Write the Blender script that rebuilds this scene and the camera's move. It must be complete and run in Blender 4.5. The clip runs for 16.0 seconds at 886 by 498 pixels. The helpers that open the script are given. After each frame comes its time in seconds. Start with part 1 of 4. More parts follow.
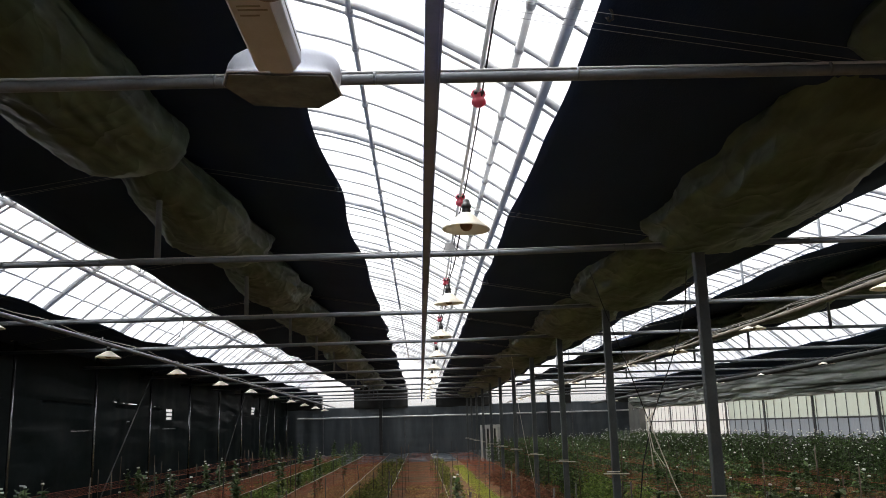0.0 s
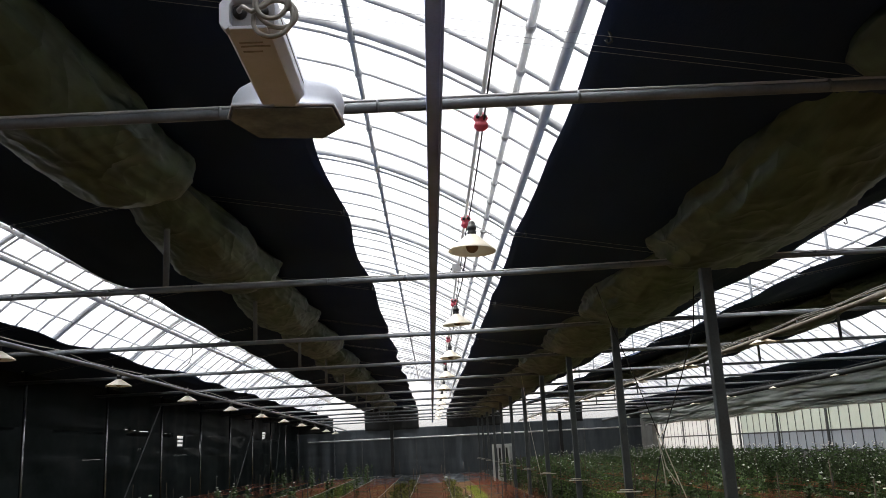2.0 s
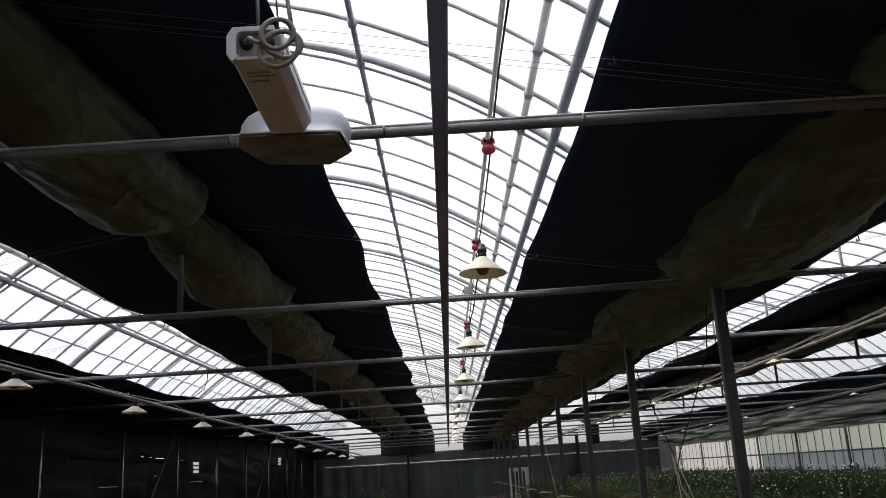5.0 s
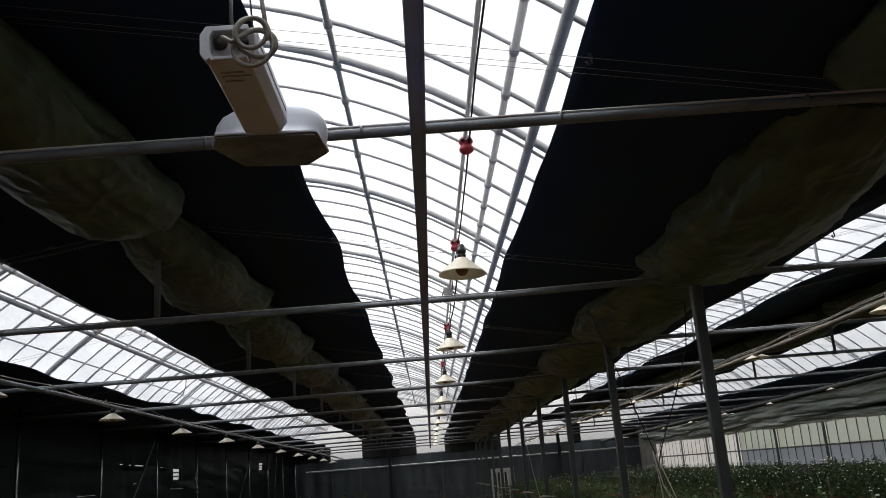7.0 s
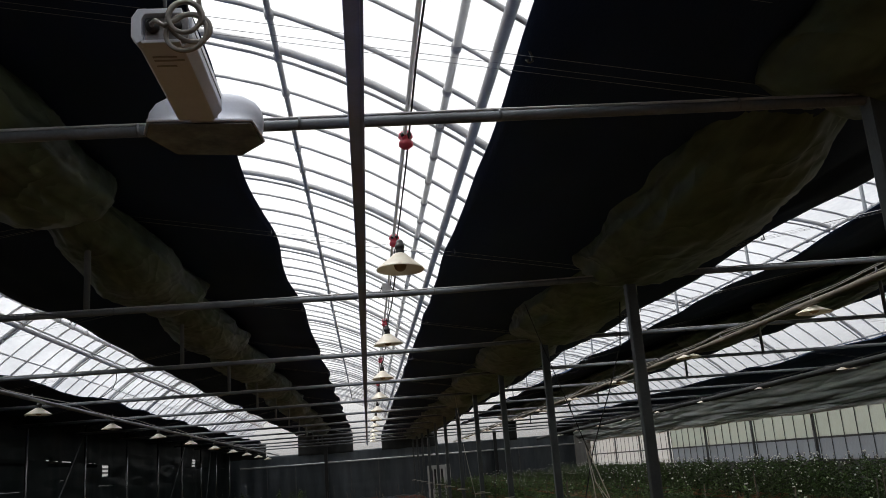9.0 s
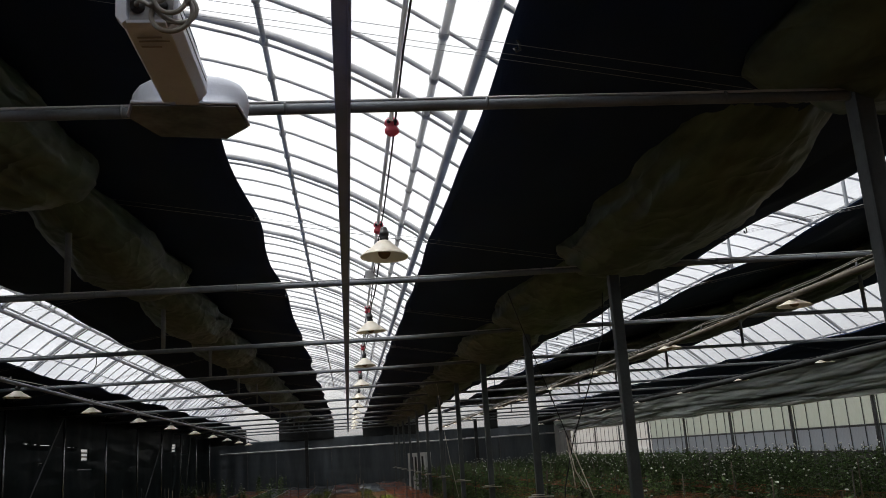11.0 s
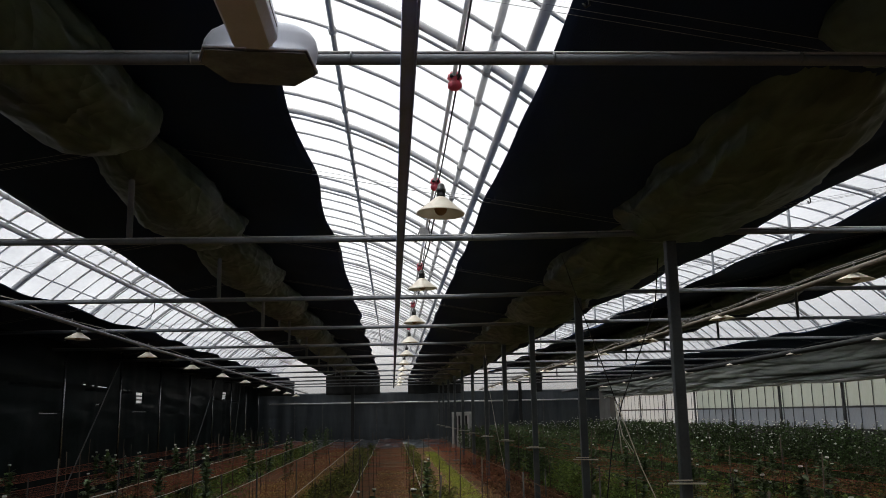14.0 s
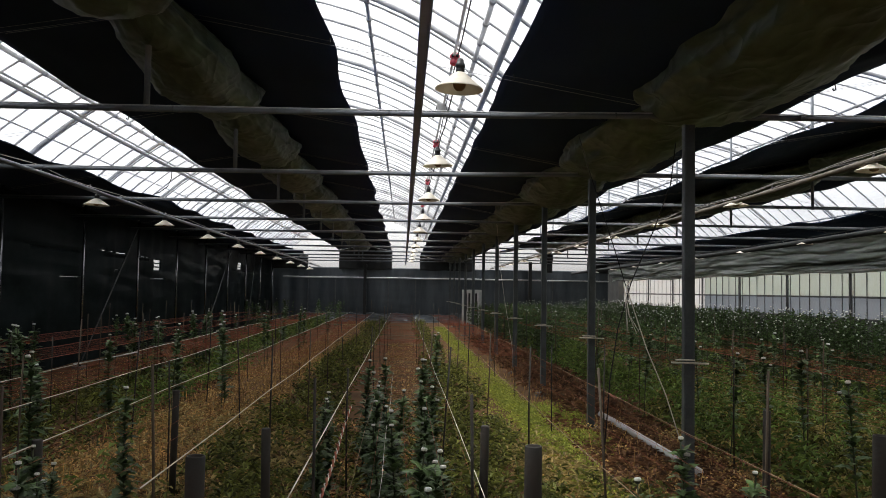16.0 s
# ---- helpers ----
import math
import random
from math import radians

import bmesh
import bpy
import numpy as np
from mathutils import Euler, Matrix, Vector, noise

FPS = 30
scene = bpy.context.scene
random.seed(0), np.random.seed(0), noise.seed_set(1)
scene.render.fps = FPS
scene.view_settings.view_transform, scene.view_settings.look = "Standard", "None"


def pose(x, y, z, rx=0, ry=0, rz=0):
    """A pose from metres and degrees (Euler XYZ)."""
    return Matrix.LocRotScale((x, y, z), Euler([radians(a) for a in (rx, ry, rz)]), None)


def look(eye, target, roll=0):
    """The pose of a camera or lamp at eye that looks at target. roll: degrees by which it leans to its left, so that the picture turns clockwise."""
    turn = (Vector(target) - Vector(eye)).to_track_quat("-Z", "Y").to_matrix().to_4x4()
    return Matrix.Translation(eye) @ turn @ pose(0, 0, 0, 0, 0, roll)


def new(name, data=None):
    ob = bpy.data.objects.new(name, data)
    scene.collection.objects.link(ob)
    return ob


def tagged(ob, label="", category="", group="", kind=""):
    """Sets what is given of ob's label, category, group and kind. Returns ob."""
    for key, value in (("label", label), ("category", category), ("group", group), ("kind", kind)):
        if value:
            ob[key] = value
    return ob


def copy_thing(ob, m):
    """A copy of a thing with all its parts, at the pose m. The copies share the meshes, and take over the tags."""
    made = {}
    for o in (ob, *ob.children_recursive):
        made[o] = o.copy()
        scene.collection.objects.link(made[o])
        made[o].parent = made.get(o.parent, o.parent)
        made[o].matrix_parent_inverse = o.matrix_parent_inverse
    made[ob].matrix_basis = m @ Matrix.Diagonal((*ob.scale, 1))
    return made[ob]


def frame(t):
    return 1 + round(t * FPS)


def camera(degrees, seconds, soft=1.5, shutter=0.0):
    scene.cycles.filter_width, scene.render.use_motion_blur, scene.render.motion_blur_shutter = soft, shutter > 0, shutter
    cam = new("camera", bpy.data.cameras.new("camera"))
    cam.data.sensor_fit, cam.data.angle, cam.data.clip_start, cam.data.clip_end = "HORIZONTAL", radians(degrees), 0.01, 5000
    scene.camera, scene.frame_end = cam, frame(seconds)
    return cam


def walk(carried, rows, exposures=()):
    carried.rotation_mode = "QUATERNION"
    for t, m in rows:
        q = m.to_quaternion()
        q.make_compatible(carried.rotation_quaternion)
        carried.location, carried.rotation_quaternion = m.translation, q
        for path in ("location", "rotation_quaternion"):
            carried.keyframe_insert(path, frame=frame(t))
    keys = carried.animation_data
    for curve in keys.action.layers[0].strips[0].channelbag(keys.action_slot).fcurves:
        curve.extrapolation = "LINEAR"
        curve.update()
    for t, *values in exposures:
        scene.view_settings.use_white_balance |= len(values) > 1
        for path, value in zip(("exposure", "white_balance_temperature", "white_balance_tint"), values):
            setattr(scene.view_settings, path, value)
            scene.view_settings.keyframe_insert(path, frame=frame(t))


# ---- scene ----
cam = camera(54.1, 16.0, soft=0.85)
PATH = [
    (0, (-0.0604, 0.1079, 1.4109), (0.0003, 2.0665, 1.8111), -1.65),
    (0.5, (-0.0542, 0.0992, 1.4136), (0.0116, 2.0578, 1.8131), -1.72),
    (1, (-0.0556, 0.0952, 1.4115), (0.0072, 2.0531, 1.8147), -1.77),
    (1.5, (-0.0590, 0.0938, 1.4126), (-0.0047, 2.0513, 1.8189), -1.64),
    (2, (-0.0553, 0.0836, 1.4235), (-0.0097, 2.0332, 1.8677), -2.92),
    (2.5, (-0.0517, 0.0824, 1.4120), (0.0036, 2.0295, 1.8656), -3.28),
    (3, (-0.0375, 0.0728, 1.4148), (0.0220, 2.0174, 1.8785), -3.32),
    (3.5, (-0.0346, 0.0708, 1.4112), (0.0224, 2.0114, 1.8917), -3.19),
    (4, (-0.0324, 0.0642, 1.4155), (0.0133, 2.0016, 1.9100), -3.09),
    (6.3, (-0.0395, 0.0538, 1.4127), (-0.0462, 1.9901, 1.9136), -4.04),
    (6.5, (-0.0387, 0.0645, 1.4144), (-0.0335, 2.0006, 1.9160), -4.18),
    (7, (-0.0355, 0.0712, 1.4130), (0.0285, 2.0070, 1.9116), -4.59),
    (7.5, (-0.0368, 0.0796, 1.4120), (0.0626, 2.0140, 1.9100), -4.52),
    (8, (-0.0312, 0.0827, 1.4105), (0.1135, 2.0140, 1.9097), -4.47),
    (8.5, (-0.0263, 0.0714, 1.4052), (0.1514, 2.0017, 1.8977), -4.37),
    (9, (-0.0225, 0.0777, 1.4052), (0.1768, 2.0085, 1.8871), -4.52),
    (9.5, (-0.0230, 0.0767, 1.4067), (0.1977, 2.0083, 1.8758), -4.48),
    (12, (-0.0322, 0.0928, 1.4003), (0.1989, 2.0285, 1.8472), -3.6),
    (12.5, (-0.0375, 0.0972, 1.3972), (0.1771, 2.0365, 1.8364), -3.03),
    (13, (-0.0399, 0.1047, 1.3958), (0.1522, 2.0508, 1.8155), -2.34),
    (13.5, (-0.0450, 0.1084, 1.3923), (0.1128, 2.0631, 1.7854), -1.6),
    (14, (-0.0589, 0.0954, 1.3861), (0.0602, 2.0570, 1.7576), -1.08),
    (14.5, (-0.0742, 0.0571, 1.3745), (-0.0035, 2.0320, 1.6823), -0.3),
    (15, (-0.0762, 0.0793, 1.3711), (0.0358, 2.0668, 1.5644), -0.57),
    (15.5, (-0.0751, 0.0778, 1.3693), (0.0542, 2.0682, 1.5163), -0.04),
    (16, (-0.0695, 0.0625, 1.3658), (0.0194, 2.0583, 1.4615), 0.9),
]
EXPO = [(0.0, 1.01), (1.5, 1.01), (4.0, 0.57), (7.0, 0.2), (9.5, 0.1), (12.0, 0.06), (14.0, 0.03), (14.5, 0.02), (15.0, 0.22), (15.5, 0.49), (16.0, 0.62)]
walk(cam, [(t, look(eye, target, roll)) for t, eye, target, roll in PATH], EXPO)

# ---- world and light: an even overcast sky ----
world = bpy.data.worlds.new("overcast_sky")
scene.world = world
world.use_nodes = True
wn, wl = world.node_tree.nodes, world.node_tree.links
sky = wn.new("ShaderNodeTexSky")
sky.sky_type, sky.sun_disc = "NISHITA", False
sky.sun_elevation, sky.sun_rotation = radians(70), radians(290)
sky.air_density, sky.dust_density, sky.ozone_density = 1.0, 4.0, 1.0
pale = wn.new("ShaderNodeHueSaturation")
pale.inputs["Saturation"].default_value = 0.07
wl.new(sky.outputs["Color"], pale.inputs["Color"])
wl.new(pale.outputs["Color"], wn["Background"].inputs["Color"])
wn["Background"].inputs["Strength"].default_value = 0.272
sun = new("sun", bpy.data.lights.new("sun", "SUN"))
sun.data.energy, sun.data.angle, sun.data.color = 1.0, radians(20), (1.0, 0.98, 0.95)
sun.matrix_world = pose(0, 0, 20, -20, 0, 70)

# ---- plan, in metres ----
BAY, BEAM_Y, BEAM_Z = 3.0, 2.8, 2.54
Y_BACK, Y_FAR = -6.2, 38.8
VALLEY = (-5.45, 1.85, 9.3)
RIDGE = (-1.8, 5.55)
HALF = 3.65
NET_Z = 0.65
SPAN_L, SPAN_R = -5.95, 9.42


def arch(d):
    """Height of the roof at the distance d from its ridge."""
    return 4.567 - 0.139 * d * d


# ---- materials ----
def mat(name, colour, rough=0.6, metal=0.0, other=None, scale=6.0, grain=60.0, bump=0.2, stretch=(1, 1, 1), through_light=0.0, clear=0.0, spec=0.5, island=0.0):
    m = bpy.data.materials.new(name)
    m.use_nodes = True
    n, l = m.node_tree.nodes, m.node_tree.links
    p = n["Principled BSDF"]
    p.inputs["Roughness"].default_value, p.inputs["Metallic"].default_value = rough, metal
    p.inputs["Specular IOR Level"].default_value = spec
    tc = n.new("ShaderNodeTexCoord")
    mp = n.new("ShaderNodeMapping")
    mp.inputs["Scale"].default_value = stretch
    l.new(tc.outputs["Object"], mp.inputs["Vector"])
    big, fine = n.new("ShaderNodeTexNoise"), n.new("ShaderNodeTexNoise")
    big.inputs["Scale"].default_value, fine.inputs["Scale"].default_value = scale, grain
    big.inputs["Detail"].default_value, fine.inputs["Detail"].default_value = 5, 4
    l.new(mp.outputs["Vector"], big.inputs["Vector"])
    l.new(mp.outputs["Vector"], fine.inputs["Vector"])
    add = n.new("ShaderNodeMath")
    add.operation = "MULTIPLY_ADD"
    add.inputs[1].default_value = 0.35
    l.new(fine.outputs["Fac"], add.inputs[0])
    l.new(big.outputs["Fac"], add.inputs[2])
    ramp = n.new("ShaderNodeMapRange")
    ramp.inputs[1].default_value, ramp.inputs[2].default_value = 0.48, 0.88
    l.new(add.outputs[0], ramp.inputs[0])
    mix = n.new("ShaderNodeMix")
    mix.data_type = "RGBA"
    other = other or tuple(c * 0.6 for c in colour)
    mix.inputs[6].default_value, mix.inputs[7].default_value = (*colour, 1), (*other, 1)
    l.new(ramp.outputs[0], mix.inputs[0])
    out = mix.outputs[2]
    if island:
        geo, hue = n.new("ShaderNodeNewGeometry"), n.new("ShaderNodeHueSaturation")
        rng = n.new("ShaderNodeMapRange")
        rng.inputs[3].default_value, rng.inputs[4].default_value = 1 - island, 1 + island
        l.new(geo.outputs["Random Per Island"], rng.inputs[0])
        l.new(rng.outputs[0], hue.inputs["Value"])
        l.new(out, hue.inputs["Color"])
        out = hue.outputs["Color"]
    l.new(out, p.inputs["Base Color"])
    if bump:
        b = n.new("ShaderNodeBump")
        b.inputs["Strength"].default_value, b.inputs["Distance"].default_value = bump, 0.02
        l.new(add.outputs[0], b.inputs["Height"])
        l.new(b.outputs["Normal"], p.inputs["Normal"])
    last = p.outputs[0]
    if through_light:
        tr, ms = n.new("ShaderNodeBsdfTranslucent"), n.new("ShaderNodeMixShader")
        l.new(out, tr.inputs["Color"])
        ms.inputs[0].default_value = through_light
        l.new(last, ms.inputs[1])
        l.new(tr.outputs[0], ms.inputs[2])
        last = ms.outputs[0]
    if clear:
        tp, ms = n.new("ShaderNodeBsdfTransparent"), n.new("ShaderNodeMixShader")
        ms.inputs[0].default_value = clear
        l.new(last, ms.inputs[1])
        l.new(tp.outputs[0], ms.inputs[2])
        last = ms.outputs[0]
    l.new(last, n["Material Output"].inputs["Surface"])
    return m


STEEL = mat("galvanised_steel", (0.60, 0.60, 0.61), 0.45, 0.1, (0.40, 0.40, 0.41), 5, 90, 0.1)
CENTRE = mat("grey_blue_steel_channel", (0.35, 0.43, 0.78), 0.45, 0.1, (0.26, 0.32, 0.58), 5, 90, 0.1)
WIRE = mat("steel_wire", (0.34, 0.35, 0.36), 0.4, 0.3, (0.24, 0.24, 0.25), 5, 90, 0.0)
# Sky glare on these pipes is put into their translucency and pale colour.
PALE_PIPE = mat("glare_pale_pipe", (0.82, 0.82, 0.82), 0.5, 0, (0.66, 0.66, 0.66), 5, 90, 0.1, through_light=0.35)
BEAM = mat("dull_galvanised_pipe", (0.19, 0.21, 0.235), 0.45, 0.2, (0.11, 0.12, 0.13), 5, 90, 0.1)
STEEL_DARK = mat("weathered_dark_steel", (0.14, 0.145, 0.15), 0.5, 0.3, (0.08, 0.08, 0.082), 7, 80, 0.15)
RUSTY = mat("dull_rusty_pipe", (0.046, 0.045, 0.040), 0.7, 0.1, (0.05, 0.038, 0.029), 9, 60, 0.3)
POST = mat("grey_painted_post", (0.095, 0.112, 0.114), 0.5, 0.1, (0.05, 0.056, 0.058), 4, 60, 0.15)
FILM = mat("roof_film", (0.88, 0.88, 0.88), 0.35, 0, (0.78, 0.78, 0.78), 1.5, 30, 0.05, (1, 0.15, 1), 0.75, 0.92)
# Dimmer daylight through the outer slopes is put into greyer, less clear film.
FILM_DIM = mat("dimmed_roof_film", (0.60, 0.62, 0.66), 0.4, 0, (0.36, 0.38, 0.42), 1.6, 24, 0.08, (1, 0.3, 1), 0.6, 0.33)
FILM_DIM_EAST = mat("half_dimmed_roof_film", (0.62, 0.64, 0.68), 0.4, 0, (0.42, 0.44, 0.48), 1.4, 24, 0.08, (1, 0.3, 1), 0.6, 0.43)
CLEAR_PANE = mat("clear_pane", (0.85, 0.87, 0.88), 0.2, 0, None, 2, 30, 0.0, (1, 1, 1), 0.5, 0.85)
CLOTH = mat("black_shade_cloth", (0.023, 0.040, 0.088), 0.85, 0, (0.015, 0.028, 0.062), 2, 160, 0.3, (1, 0.3, 1), spec=0.15)


def creased_film(name, colour, other):
    """Old dusty film: olive brown with sharp crumple lines that catch the light."""
    m = mat(name, colour, 0.42, 0, other, 3, 14, 0.0, (1.8, 0.6, 1.8), spec=0.3)
    n, l = m.node_tree.nodes, m.node_tree.links
    p, tc = n["Principled BSDF"], next(q for q in n if q.bl_idname == "ShaderNodeTexCoord")
    mp, height = n.new("ShaderNodeMapping"), None
    mp.inputs["Scale"].default_value = (1.0, 0.55, 1.0)
    mp.inputs["Rotation"].default_value = (0, 0, 0.5)
    l.new(tc.outputs["Object"], mp.inputs["Vector"])
    for scale, share in ((2.2, 1.0), (5.0, 0.35)):
        t, a, b, c = n.new("ShaderNodeTexNoise"), n.new("ShaderNodeMath"), n.new("ShaderNodeMath"), n.new("ShaderNodeMath")
        t.inputs["Scale"].default_value, t.inputs["Detail"].default_value, t.inputs["Distortion"].default_value = scale, 1, 0.7
        l.new(mp.outputs["Vector"], t.inputs["Vector"])
        a.operation, b.operation, c.operation = "SUBTRACT", "ABSOLUTE", "MULTIPLY_ADD"
        a.inputs[1].default_value = 0.5
        l.new(t.outputs["Fac"], a.inputs[0])
        l.new(a.outputs[0], b.inputs[0])
        l.new(b.outputs[0], c.inputs[0])
        c.inputs[1].default_value, c.inputs[2].default_value = -share, 0.0
        if height:
            l.new(height, c.inputs[2])
        height = c.outputs[0]
    bump = n.new("ShaderNodeBump")
    bump.inputs["Strength"].default_value, bump.inputs["Distance"].default_value = 0.8, 0.11
    l.new(height, bump.inputs["Height"])
    l.new(bump.outputs["Normal"], p.inputs["Normal"])
    return m


BUNDLE = creased_film("olive_curtain_film", (0.108, 0.146, 0.088), (0.042, 0.058, 0.035))
BLACK_FILM = mat("black_plastic_film", (0.020, 0.0265, 0.027), 0.3, 0, (0.009, 0.0125, 0.013), 1.2, 9, 0.12, (1, 0.6, 1.2), spec=0.006)
GREY_FILM = mat("grey_plastic_film", (0.083, 0.100, 0.112), 0.45, 0, (0.04, 0.05, 0.058), 0.9, 7, 0.5, (1.6, 1, 0.25))
SLACK_FILM = mat("dark_slack_film", (0.04, 0.05, 0.058), 0.35, 0, (0.02, 0.025, 0.03), 0.9, 7, 0.5)
# Dark streaks in the curtain colour stand for shade in its creases.
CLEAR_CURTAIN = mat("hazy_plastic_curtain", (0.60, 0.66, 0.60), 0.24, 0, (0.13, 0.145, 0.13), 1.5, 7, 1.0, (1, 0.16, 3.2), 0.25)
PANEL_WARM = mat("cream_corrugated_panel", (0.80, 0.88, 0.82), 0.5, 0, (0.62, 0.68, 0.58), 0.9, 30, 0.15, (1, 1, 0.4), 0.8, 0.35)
PANEL_FAR = mat("sunlit_white_pane", (0.95, 0.96, 0.95), 0.4, 0, (0.88, 0.89, 0.87), 0.9, 30, 0.05, (1, 1, 0.4), 0.95, 0.12)
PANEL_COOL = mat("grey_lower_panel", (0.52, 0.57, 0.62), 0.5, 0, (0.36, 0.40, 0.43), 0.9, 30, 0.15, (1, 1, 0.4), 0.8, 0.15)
CONCRETE = mat("grey_concrete", (0.22, 0.215, 0.2), 0.85, 0, (0.14, 0.14, 0.13), 2, 40, 0.3)
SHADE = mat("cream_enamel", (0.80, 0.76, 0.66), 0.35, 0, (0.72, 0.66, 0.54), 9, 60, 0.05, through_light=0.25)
BAKELITE = mat("black_bakelite", (0.02, 0.02, 0.02), 0.4, 0, None, 10, 60, 0.05)
BULB = mat("amber_bulb_glass", (0.42, 0.25, 0.12), 0.12, 0, (0.35, 0.2, 0.1), 8, 40, 0.0, through_light=0.3)
CORD = mat("black_cord", (0.015, 0.015, 0.015), 0.6, 0, None, 20, 80, 0.1)
GREY_CORD = mat("grey_cable", (0.36, 0.34, 0.31), 0.5, 0, (0.26, 0.25, 0.22), 20, 80, 0.1)
HOOD_GLASS = mat("dusty_hood_glass", (0.18, 0.215, 0.28), 0.15, 0, (0.07, 0.085, 0.12), 7, 50, 0.05)
WHITE_CASE = mat("cream_painted_metal", (0.78, 0.82, 0.93), 0.4, 0.0, (0.68, 0.715, 0.80), 6, 70, 0.06)
PLATE = mat("grey_end_plate", (0.38, 0.38, 0.40), 0.5, 0.0, (0.27, 0.27, 0.28), 9, 70, 0.1)
PRINT = mat("grey_print", (0.46, 0.45, 0.45), 0.6, 0, None, 10, 60, 0)
RED_PLASTIC = mat("faded_red_plastic", (0.74, 0.15, 0.20), 0.45, 0, (0.60, 0.12, 0.15), 20, 80, 0.1, through_light=0.4)
TWINE = mat("white_twine", (0.80, 0.77, 0.68), 0.8, 0, (0.55, 0.50, 0.42), 8, 120, 0.3)
RED_TWINE = mat("red_net_strands", (0.47, 0.135, 0.075), 0.7, 0, (0.26, 0.09, 0.045), 3, 60, 0.1, through_light=0.25)
DULL_TWINE = mat("dull_tan_twine", (0.40, 0.28, 0.17), 0.85, 0, (0.24, 0.16, 0.10), 8, 120, 0.3)
SOIL = mat("red_brown_soil", (0.17, 0.095, 0.045), 0.95, 0, (0.076, 0.043, 0.02), 1.6, 22, 1.0, spec=0.1)
MOSS = mat("bright_green_weeds", (0.42, 0.45, 0.07), 0.7, 0, (0.22, 0.27, 0.045), 5, 60, 0.2, through_light=0.3, island=0.35)
WEED = mat("dull_green_weed_leaves", (0.225, 0.245, 0.058), 0.45, 0, (0.095, 0.108, 0.028), 5, 60, 0.2, through_light=0.2, spec=0.3, island=0.75)
LITTER = mat("dry_leaf_litter", (0.66, 0.43, 0.155), 0.8, 0, (0.24, 0.135, 0.05), 5, 60, 0.3, island=0.6)
MUM_LEAF = mat("chrysanthemum_leaf", (0.112, 0.180, 0.058), 0.45, 0, (0.055, 0.098, 0.032), 9, 90, 0.3, through_light=0.25, spec=0.4, island=0.5)
SIDE_POST = mat("bright_pipe_post", (0.30, 0.31, 0.315), 0.26, 0.85, (0.13, 0.135, 0.14), 6, 70, 0.1)
DRY_STEMS = mat("brown_dry_stems", (0.30, 0.16, 0.085), 0.9, 0, (0.15, 0.08, 0.042), 6, 60, 0.3, island=0.5)
HEM_FILM = mat("white_hem_film", (0.9, 0.9, 0.87), 0.35, 0, (0.75, 0.75, 0.72), 3, 30, 0.3, through_light=0.6)
PALE_CABLE = mat("dusty_pale_cable", (0.20, 0.19, 0.165), 0.6, 0, (0.12, 0.112, 0.095), 5, 70, 0.1)
TAN_PIPE = mat("dusty_tan_pipe", (0.17, 0.145, 0.11), 0.65, 0.1, (0.09, 0.075, 0.055), 5, 70, 0.2)
ROLL = mat("black_rolled_cloth", (0.03, 0.033, 0.032), 0.8, 0, (0.018, 0.02, 0.02), 4, 60, 0.3, (1, 0.3, 1))
OLIVE_WEED = mat("olive_dry_weeds", (0.42, 0.34, 0.11), 0.6, 0, (0.18, 0.145, 0.045), 5, 60, 0.2, through_light=0.25, island=0.6)
TALL_WEED = mat("green_tall_weeds", (0.22, 0.32, 0.07), 0.55, 0, (0.10, 0.16, 0.035), 5, 60, 0.2, through_light=0.25, island=0.5)
PALE_LEAF = mat("pale_withered_leaf", (0.58, 0.47, 0.21), 0.7, 0, (0.30, 0.23, 0.09), 5, 60, 0.2, through_light=0.1, island=0.5)
STEM = mat("green_stem", (0.07, 0.085, 0.035), 0.6, 0, (0.05, 0.06, 0.03), 9, 60, 0.2)
PETAL = mat("white_petals", (0.84, 0.84, 0.80), 0.55, 0, (0.74, 0.76, 0.68), 60, 200, 0.3, through_light=0.15)
WOOD = mat("weathered_stake", (0.13, 0.10, 0.07), 0.85, 0, (0.07, 0.055, 0.04), 6, 70, 0.4, (1, 1, 0.15))
PLASTIC_PIPE = mat("grey_plastic_pipe", (0.58, 0.59, 0.60), 0.45, 0, (0.42, 0.42, 0.41), 4, 60, 0.1)
WHITE_FRAME = mat("white_window_frame", (0.72, 0.72, 0.70), 0.5, 0, (0.55, 0.55, 0.52), 4, 60, 0.1)


